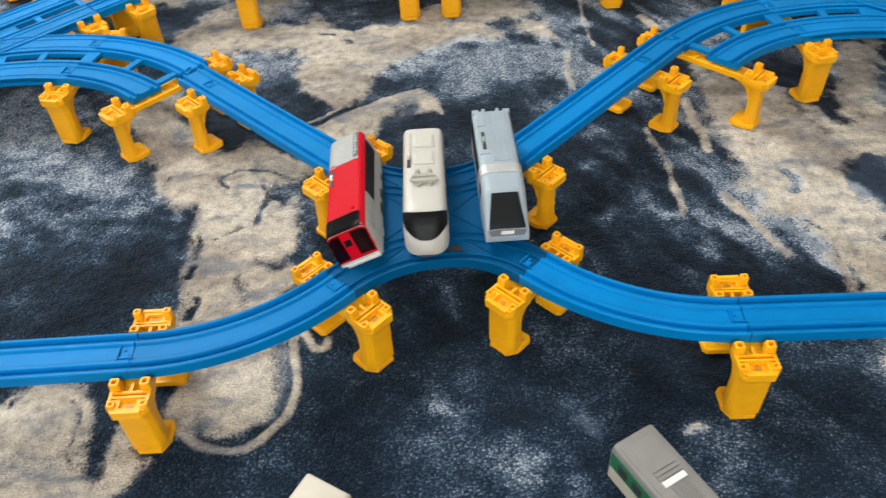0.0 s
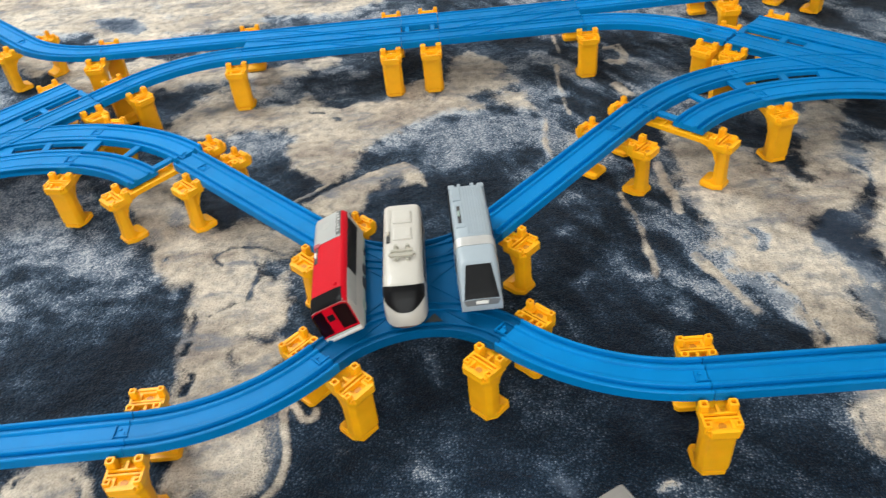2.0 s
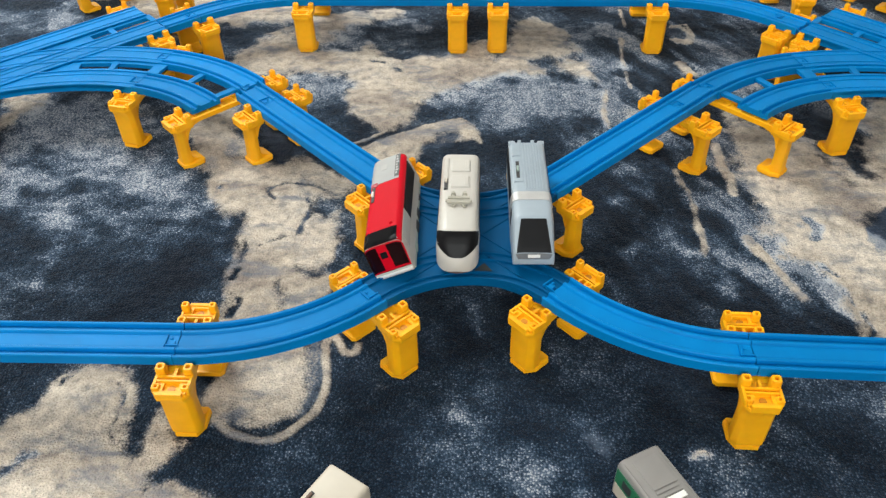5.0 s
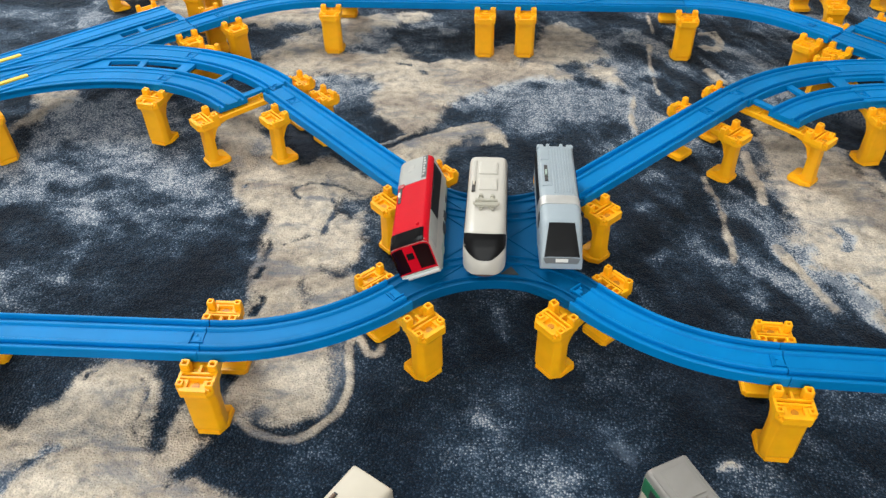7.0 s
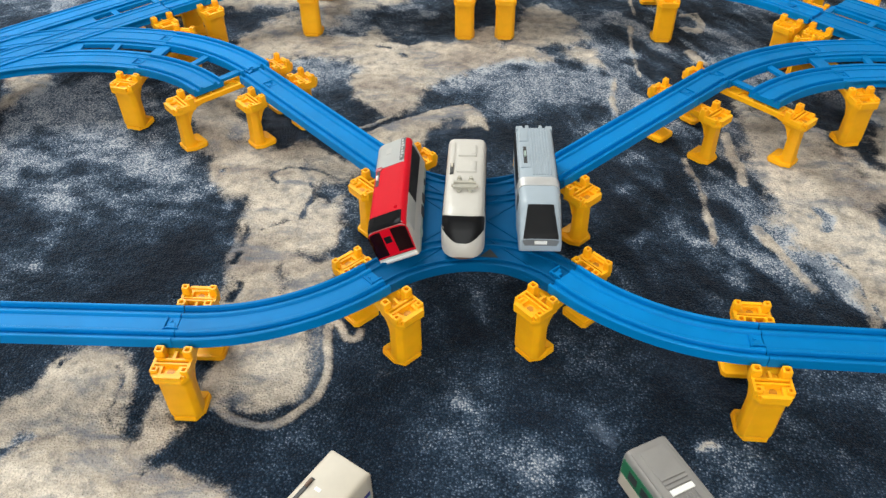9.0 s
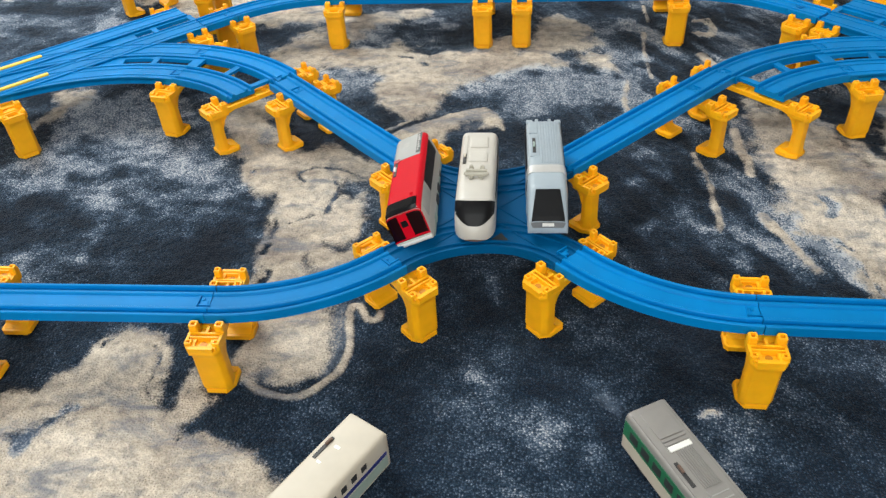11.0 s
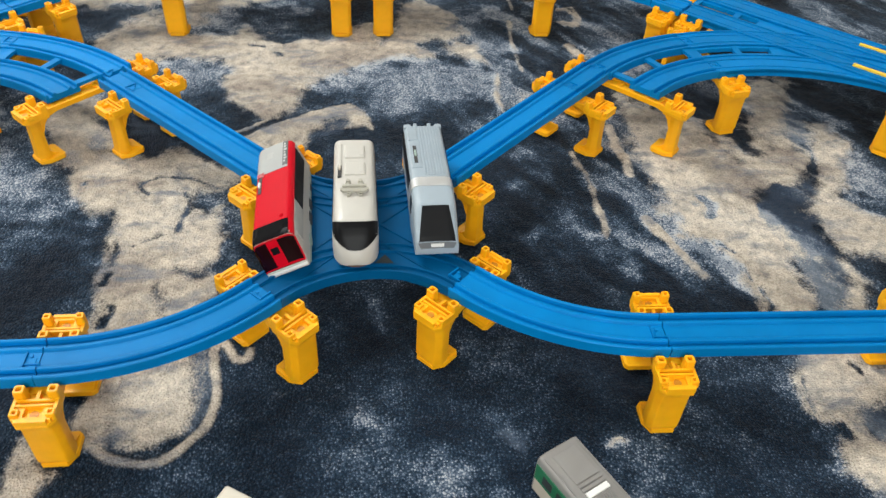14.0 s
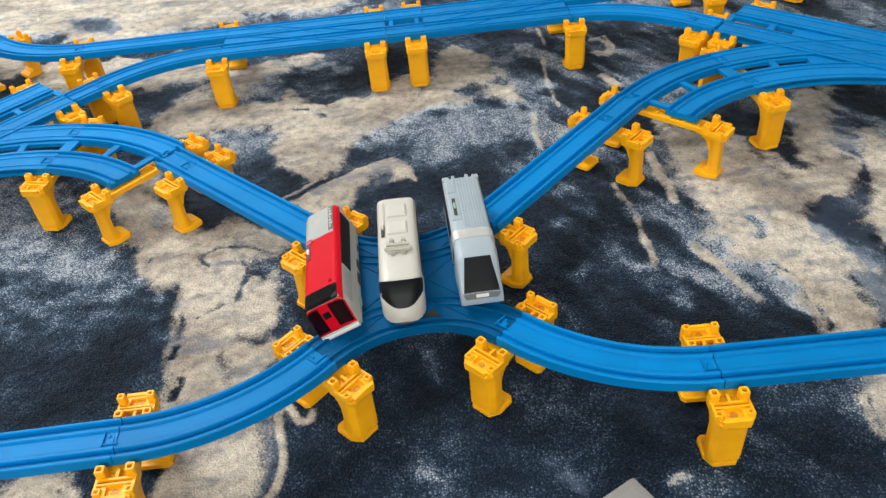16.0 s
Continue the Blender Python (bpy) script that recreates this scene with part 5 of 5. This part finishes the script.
def slot(ob, x, y0, y1, z, lever, colour):
    """The switch slot in a roof, with its lever."""
    part("switch_slot", box(x - 0.0016, x + 0.0016, y0, y1, z - 0.002, z + 0.0006, 0.0004), DARK, ob, "dark switch slot")
    part("switch_lever", box(x - 0.0010, x + 0.0010, y0 + (y1 - y0) * lever, y0 + (y1 - y0) * (lever + 0.3), z - 0.001, z + 0.0024, 0.0005), colour, ob, "small switch lever")


def white_train():
    ob = thing("toy_train", "white toy train with curved black windscreen standing across blue rails", "toy train", "toy trains", pose(-0.0045, 0.0, 0.0672))
    sh = Shell([(0.0755, 0.0176, 0.006, 0.0380, 7), (0.0740, 0.0186, 0.005, 0.0394, 7), (0.010, 0.0188, 0.005, 0.0396, 6), (-0.020, 0.0190, 0.005, 0.0396, 5.4), (-0.030, 0.0190, 0.005, 0.0390, 5.0),
                (-0.037, 0.0190, 0.005, 0.0376, 4.7), (-0.043, 0.0185, 0.005, 0.0342, 4.4), (-0.048, 0.0172, 0.005, 0.0292, 4.0), (-0.0518, 0.0150, 0.005, 0.0242, 3.5), (-0.0548, 0.0121, 0.005, 0.0200, 3.0),
                (-0.0568, 0.0091, 0.0055, 0.0168, 2.5), (-0.0580, 0.0062, 0.0065, 0.0140, 2.4), (-0.0586, 0.0032, 0.0078, 0.0118, 2.3)])
    body = car_body(ob, sh, WHITE, step=0.003)
    bm = bmesh.new()
    rings = []
    for i in range(25):
        u = -0.95 + 1.90 * i / 24
        top = -0.0388 + 0.027 * (1 - (1 - abs(u) ** 4.5) ** 0.222)
        low = -0.0550 + 0.018 * (1 - (1 - abs(u) ** 3.6) ** 0.278) + 0.0075 * (1 - (1 - abs(u / 0.97) ** 3.6) ** 0.5)
        ys = [top + (low - top) * k / 12 for k in range(13)]
        rings.append([sh.at(y, sh.over(y, u), 0.0004) for y in ys] + [sh.at(y, sh.over(y, u), -0.0008) for y in ys[::-1]])
    add_loft(bm, rings)
    part("windscreen", bm, BLACK, ob, "curved glossy black windscreen", smooth=True)
    for y0, y1 in ((0.045, 0.064), (0.020, 0.038)):
        unit = part("roof_unit", box(-0.0085, 0.0095, y0, y1, 0.036, 0.0411, 0.0016), WHITE, ob, "raised white roof box")
        part("grille", box(0.0045, 0.0080, y0 + 0.003, y1 - 0.003, 0.0405, 0.0415, 0.0004), WHITE, unit)
    part("roof_ridge", box(-0.0148, -0.0105, 0.018, 0.068, 0.036, 0.0402, 0.0012), WHITE, ob)
    slot(ob, -0.0126, 0.0175, 0.0330, 0.0402, 0.55, CREAM)
    pan = part("pantograph", box(-0.0100, 0.0100, 0.0000, 0.0026, 0.0412, 0.0436, 0.0006), PANTO, ob, "beige grey folded pantograph")
    part("arm", box(-0.0100, 0.0100, -0.0068, -0.0044, 0.0412, 0.0436, 0.0006), PANTO, pan)
    part("arm", box(-0.0120, 0.0120, -0.0034, -0.0008, 0.0404, 0.0424, 0.0006), PANTO, pan)
    for x in (-0.0052, 0.0052):
        part("arm", box(x - 0.0013, x + 0.0013, -0.0100, 0.0075, 0.0398, 0.0420, 0.0005), PANTO, pan)
        foot = bmesh.new()
        bmesh.ops.create_cone(foot, cap_ends=True, segments=14, radius1=0.0026, radius2=0.0016, depth=0.0046, matrix=Matrix.Translation((x, 0.0082, 0.0412)))
        part("insulator", foot, PANTO, pan)
    for s in (-1, 1):
        x = s * 0.0022
        bm = bmesh.new()
        add_loft(bm, [[(x - 0.0010 + s * 0.003 * k, -0.0052 - 0.0046 * k, z) for z in (0.0402, 0.0420)] + [(x + 0.0010 + s * 0.003 * k, -0.0052 - 0.0046 * k, z) for z in (0.0420, 0.0402)] for k in (0, 1)])
        part("arm", bm, PANTO, pan)
    for s in (-1, 1):
        flank(ob, sh, "window_band", 0.066, -0.022, 0.50, 0.74, s, BLACK, 0.0003, "black side window band", 12, 6)
        part("coupling", box(s * 0.0170, s * 0.0192, -0.022, -0.008, 0.008, 0.016, 0.0006), GREY, ob)
    for name, grow, z0, z1, mat in (("skirt_line", -0.0005, 0.0045, 0.0066, BROWN),):
        curve = [(s * (0.0166 + grow) * abs(math.cos(radians(a))) ** 1.0 * (1 if a < 90 else -1), -0.0440 - (0.0146 + grow) * math.sin(radians(a)) ** 0.9) for s in (1,) for a in range(0, 181, 10)]
        part(name, add_prism(bmesh.new(), curve, z0, z1), mat, ob, "curved line under the nose")
    wheels(ob, (0.050, -0.035), 0.0145)


def blue_train():
    ob = thing("toy_train", "pale blue toy train with ribbed roof standing across blue rails", "toy train", "toy trains", pose(0.0615, 0.0, 0.0672, 0, 0, 1.2))
    sh = Shell([(0.0968, 0.0176, 0.006, 0.0388, 8), (0.0955, 0.0184, 0.005, 0.0398, 8), (0.004, 0.0188, 0.005, 0.0398, 7), (-0.010, 0.0192, 0.005, 0.0398, 6.5), (-0.0195, 0.0188, 0.005, 0.0390, 6.2),
                (-0.0455, 0.0182, 0.0062, 0.0205, 6), (-0.0466, 0.0180, 0.0066, 0.0170, 6), (-0.0473, 0.0177, 0.0070, 0.0135, 6), (-0.0478, 0.0170, 0.0076, 0.0112, 6)])
    car_body(ob, sh, PALE_BLUE, step=0.004)
    wide = lambda t: 0.59 + 0.24 * t
    panel(ob, sh, "windscreen", -0.0212, -0.0457, lambda t: -wide(t), wide, SMOKE, 0.0004, "sloping smoked black windscreen", 10, 12)
    nose = panel(ob, sh, "nose_panel", -0.0460, -0.0473, lambda t: -0.86 + 0.10 * t * t, lambda t: 0.86 - 0.10 * t * t, SLATE, 0.0004, "dark grey nose panel", 6, 12)
    panel(nose, sh, "plate", -0.0463, -0.0470, -0.30, 0.30, BRIGHT, 0.0009, "small white plate", 3, 6)
    patch(ob, sh, "silver_band", 0.0150, 0.0030, 0.2, 179.8, STEEL, 0.0007, "silver band round the body", 4, 40)
    for i in range(7):
        x = -0.0040 + i * 0.0026
        part("roof_rib", box(x - 0.0007, x + 0.0007, 0.019, 0.094, 0.0385, 0.0405, 0.0003), PALE_BLUE, ob)
    part("roof_ledge", box(-0.0150, -0.0065, 0.072, 0.094, 0.038, 0.0406, 0.0008), PALE_BLUE, ob)
    part("slot_frame", box(-0.0150, -0.0060, 0.030, 0.068, 0.0385, 0.0404, 0.0006), PALE_BLUE, ob, "recessed slot frame")
    slot(ob, -0.0108, 0.036, 0.062, 0.0404, 0.35, SAGE)
    for x in (-0.0070, 0.0060):
        part("rear_hook", box(x - 0.0016, x + 0.0016, 0.0930, 0.0995, 0.0370, 0.0404, 0.0006), PALE_BLUE, ob)
    for s in (-1, 1):
        part("rear_corner", box(s * 0.0110, s * 0.0176, 0.0940, 0.1000, 0.0120, 0.0394, 0.0012), PALE_BLUE, ob)
    for s in (-1, 1):
        flank(ob, sh, "window_band", 0.094, 0.018, 0.45, 0.86, s, BLACK, 0.0004, "black side window band", 12, 6)
        flank(ob, sh, "window_band", 0.000, -0.010, 0.45, 0.80, s, BLACK, 0.0004, "black side window", 4, 6)
    wheels(ob, (0.075, -0.025), 0.0150)


def red_train():
    ob = thing("toy_train", "red and white toy train with black windows, tipped sideways", "toy train", "toy trains", pose(-0.0580, 0.0, 0.0650, 0, -23.5, 2.2))
    sh = Shell([(0.0780, 0.0172, 0.006, 0.0372, 8), (0.0760, 0.0180, 0.005, 0.0380, 8), (-0.030, 0.0182, 0.005, 0.0380, 8), (-0.0488, 0.0182, 0.005, 0.0372, 8), (-0.0503, 0.0182, 0.005, 0.0362, 8),
                (-0.0584, 0.0180, 0.005, 0.0110, 7), (-0.0592, 0.0178, 0.005, 0.0085, 7)])
    car_body(ob, sh, WHITE)
    cover = patch(ob, sh, "red_cover", 0.0768, -0.0501, sh.up(0, 0.84), sh.up(0, 0.80, -1), RED, 0.0005, "glossy red roof and shoulders", 16, 40)
    panel(cover, sh, "grey_roof", 0.0772, 0.0370, -0.97, 0.74, LIGHT_GREY, 0.0010, "light grey rear roof", 8, 20)
    panel(cover, sh, "lettering_panel", 0.0755, 0.0400, 0.50, 0.745, CHARCOAL, 0.0013, "dark grey lettering panel", 8, 4)
    for i in range(7):
        y = 0.0730 - 0.0044 * i
        panel(cover, sh, "lettering_bar", y, y - 0.0026, 0.55, 0.64 + 0.03 * (i % 3), GREY, 0.0016, "plain pale bar", 2, 2)
    panel(cover, sh, "lettering_bar", 0.066, 0.057, -0.35, 0.0, GREY, 0.0012, "faint grey panel", 3, 4)
    slot(ob, -0.0120, 0.0110, 0.0330, 0.0385, 0.35, BRIGHT)
    part("lens", box(-0.0150, -0.0085, 0.0335, 0.0390, 0.0370, 0.0396, 0.0006), PINK, ob, "translucent pink cover")
    panel(ob, sh, "roof_screen", -0.0340, -0.0501, -0.97, 0.82, GLOSS, 0.0010, "glossy black upper windscreen", 6, 20)
    face = patch(ob, sh, "face", -0.0505, -0.0582, lambda t: sh.up(-0.0508, 0.80), lambda t: sh.up(-0.0508, 0.80, -1), RED, 0.0005, "red sloping face", 8, 40)
    panel(face, sh, "front_window", -0.0509, -0.0576, 0.20, 0.93, WINE, 0.0009, "dark front window", 6, 8)
    panel(face, sh, "front_window", -0.0509, -0.0578, -0.97, -0.34, WINE, 0.0009, "dark front window", 6, 8)
    panel(face, sh, "sign_box", -0.0527, -0.0545, -0.26, 0.09, BLACK, 0.0010, "small black front sign", 3, 5)
    nub = bmesh.new()
    bmesh.ops.create_uvsphere(nub, u_segments=12, v_segments=8, radius=0.0018, matrix=Matrix.Translation((0.0095, -0.0285, 0.0385)))
    part("roof_knob", nub, RED, ob)
    flank(ob, sh, "side_window", 0.0690, -0.0040, lambda t: 0.36 + 0.06 * t, 0.83, 1, BLACK, 0.0006, "black side window", 8, 8)
    flank(ob, sh, "side_panel", -0.0050, -0.0430, 0.40, 0.83, 1, GREY, 0.0006, "grey side panel", 6, 8)
    flank(ob, sh, "side_window", 0.0690, -0.0430, 0.30, 0.78, -1, BLACK, 0.0006, "black side window", 8, 8)
    part("bumper", box(-0.0178, 0.0178, -0.0594, -0.0545, 0.0056, 0.0092, 0.0012), BRIGHT, ob, "white bumper skirt")
    part("underframe", box(-0.0160, 0.0176, -0.0520, 0.0700, 0.0006, 0.0062, 0.0008), SAGE, ob, "pale grey-green underframe")
    for y0, y1, mat in ((0.0260, 0.0140, DARK), (0.0080, -0.0060, DARK), (-0.0230, -0.0330, SAGE)):
        part("bogie_cover", box(0.0150, 0.0186, y1, y0, 0.0008, 0.0070, 0.0010), mat, ob)
    wheels(ob, (0.046, -0.028), 0.0160)


def cream_car():
    ob = thing("toy_train_car", "cream toy train car with a navy side stripe, on the rug", "toy train", "toy trains", pose(-0.1110, -0.2975, 0.0, 0, 0, -31.3))
    sh = Shell([(0.0652, 0.0182, 0.0055, 0.0418, 13), (0.0644, 0.0186, 0.005, 0.0425, 13), (-0.0640, 0.0186, 0.005, 0.0425, 13), (-0.0650, 0.0180, 0.006, 0.0415, 13)])
    car_body(ob, sh, CREAM)
    slot(ob, -0.0120, 0.018, 0.040, 0.0425, 0.62, BROWN)
    part("roof_mark", box(-0.0062, -0.0012, 0.0335, 0.0362, 0.0418, 0.0428, 0.0003), BRIGHT, ob, "small pale raised roof mark")
    part("roof_mark", box(-0.0085, -0.0045, 0.0165, 0.0188, 0.0418, 0.0428, 0.0003), BRIGHT, ob, "small pale raised roof mark")
    part("end_frame", box(-0.0176, 0.0176, 0.0646, 0.0664, 0.0080, 0.0395, 0.0008), CREAM, ob, "cream end panel")
    for s in (-1, 1):
        flank(ob, sh, "stripe", 0.0620, -0.0620, 0.40, 0.50, s, NAVY, 0.0005, "navy blue side stripe")
        flank(ob, sh, "sill", 0.0625, -0.0625, 0.05, 0.36, s, SAGE, 0.0004, "pale grey-green lower side")
        for i in range(9):
            y = 0.040 - 0.011 * i
            flank(ob, sh, "window", y, y - 0.0055, 0.62, 0.78, s, DARK, 0.0004, "small dark window", 3, 4)
    wheels(ob, (0.040, -0.040), 0.0150)


def grey_car():
    ob = thing("toy_train_car", "silver grey toy train car with green window band, on the rug", "toy train", "toy trains", pose(0.1655, -0.2745, 0.0, 0, 0, 28.1))
    sh = Shell([(0.0660, 0.0176, 0.006, 0.0420, 11), (0.0650, 0.0182, 0.005, 0.0428, 12), (-0.0640, 0.0182, 0.005, 0.0428, 12), (-0.0655, 0.0176, 0.006, 0.0418, 11)])
    car_body(ob, sh, SILVER)
    part("roof_panel", box(-0.0095, 0.0105, 0.0345, 0.0600, 0.0415, 0.0436, 0.0004), SILVER, ob)
    part("roof_panel", box(-0.0095, 0.0105, 0.0310, 0.0337, 0.0415, 0.0436, 0.0004), SILVER, ob)
    part("roof_panel", box(-0.0095, 0.0105, 0.0275, 0.0302, 0.0415, 0.0436, 0.0004), SILVER, ob)
    for x in (-0.0150, 0.0150):
        part("roof_rail", box(x - 0.0006, x + 0.0006, -0.0600, 0.0620, 0.0415, 0.0434, 0.0003), SILVER, ob)
    part("white_bar", box(-0.0088, 0.0098, 0.0220, 0.0264, 0.0420, 0.0440, 0.0004), BRIGHT, ob, "raised white bar")
    for i in range(8):
        x = -0.0050 + i * 0.0019
        part("roof_rib", box(x - 0.0005, x + 0.0005, -0.012, 0.020, 0.0420, 0.0437, 0.0002), SILVER, ob)
    part("roof_panel", box(-0.0065, 0.0105, -0.045, -0.014, 0.0415, 0.0436, 0.0008), SILVER, ob)
    for y in (-0.019, -0.024):
        part("groove", box(-0.0050, 0.0090, y - 0.0004, y + 0.0004, 0.0430, 0.0440), GREY, ob)
    slot(ob, -0.0112, -0.008, 0.014, 0.0428, 0.55, BROWN)
    for s in (-1, 1):
        flank(ob, sh, "sill", 0.0640, -0.0640, 0.04, 0.38, s, CREAM, 0.0004, "cream lower side")
        band = flank(ob, sh, "green_band", 0.0645, -0.0640, 0.40, 0.82, s, GREEN, 0.0005, "green window band")
        for i in range(8):
            y = 0.056 - 0.0145 * i
            flank(band, sh, "window", y, y - 0.0095, 0.50, 0.72, s, DARK, 0.0009, "dark window", 3, 4)
    wheels(ob, (0.040, -0.040), 0.0150)


SLATE = plastic("slate_grey_paint", (0.14, 0.15, 0.16), 0.4)
PANTO = plastic("pantograph_plastic", (0.40, 0.38, 0.32), 0.5)
CHARCOAL = plastic("charcoal_print", (0.09, 0.09, 0.09), 0.5)
BROWN = plastic("brown_trim", (0.12, 0.07, 0.05), 0.5)
SMOKE = plastic("smoked_window", (0.007, 0.0075, 0.009), 0.16, spec=0.2, bump=0.0)
STEEL = plastic("silver_band_paint", (0.60, 0.60, 0.60), 0.32, metallic=0.6)
SAGE = plastic("grey_green_plastic", (0.30, 0.38, 0.34), 0.5)
PINK = plastic("pink_clear_plastic", (0.36, 0.05, 0.06), 0.25)
WINE = plastic("dark_red_window", (0.010, 0.001, 0.002), 0.12, spec=0.12, bump=0.0)
white_train()
blue_train()
red_train()
cream_car()
grey_car()
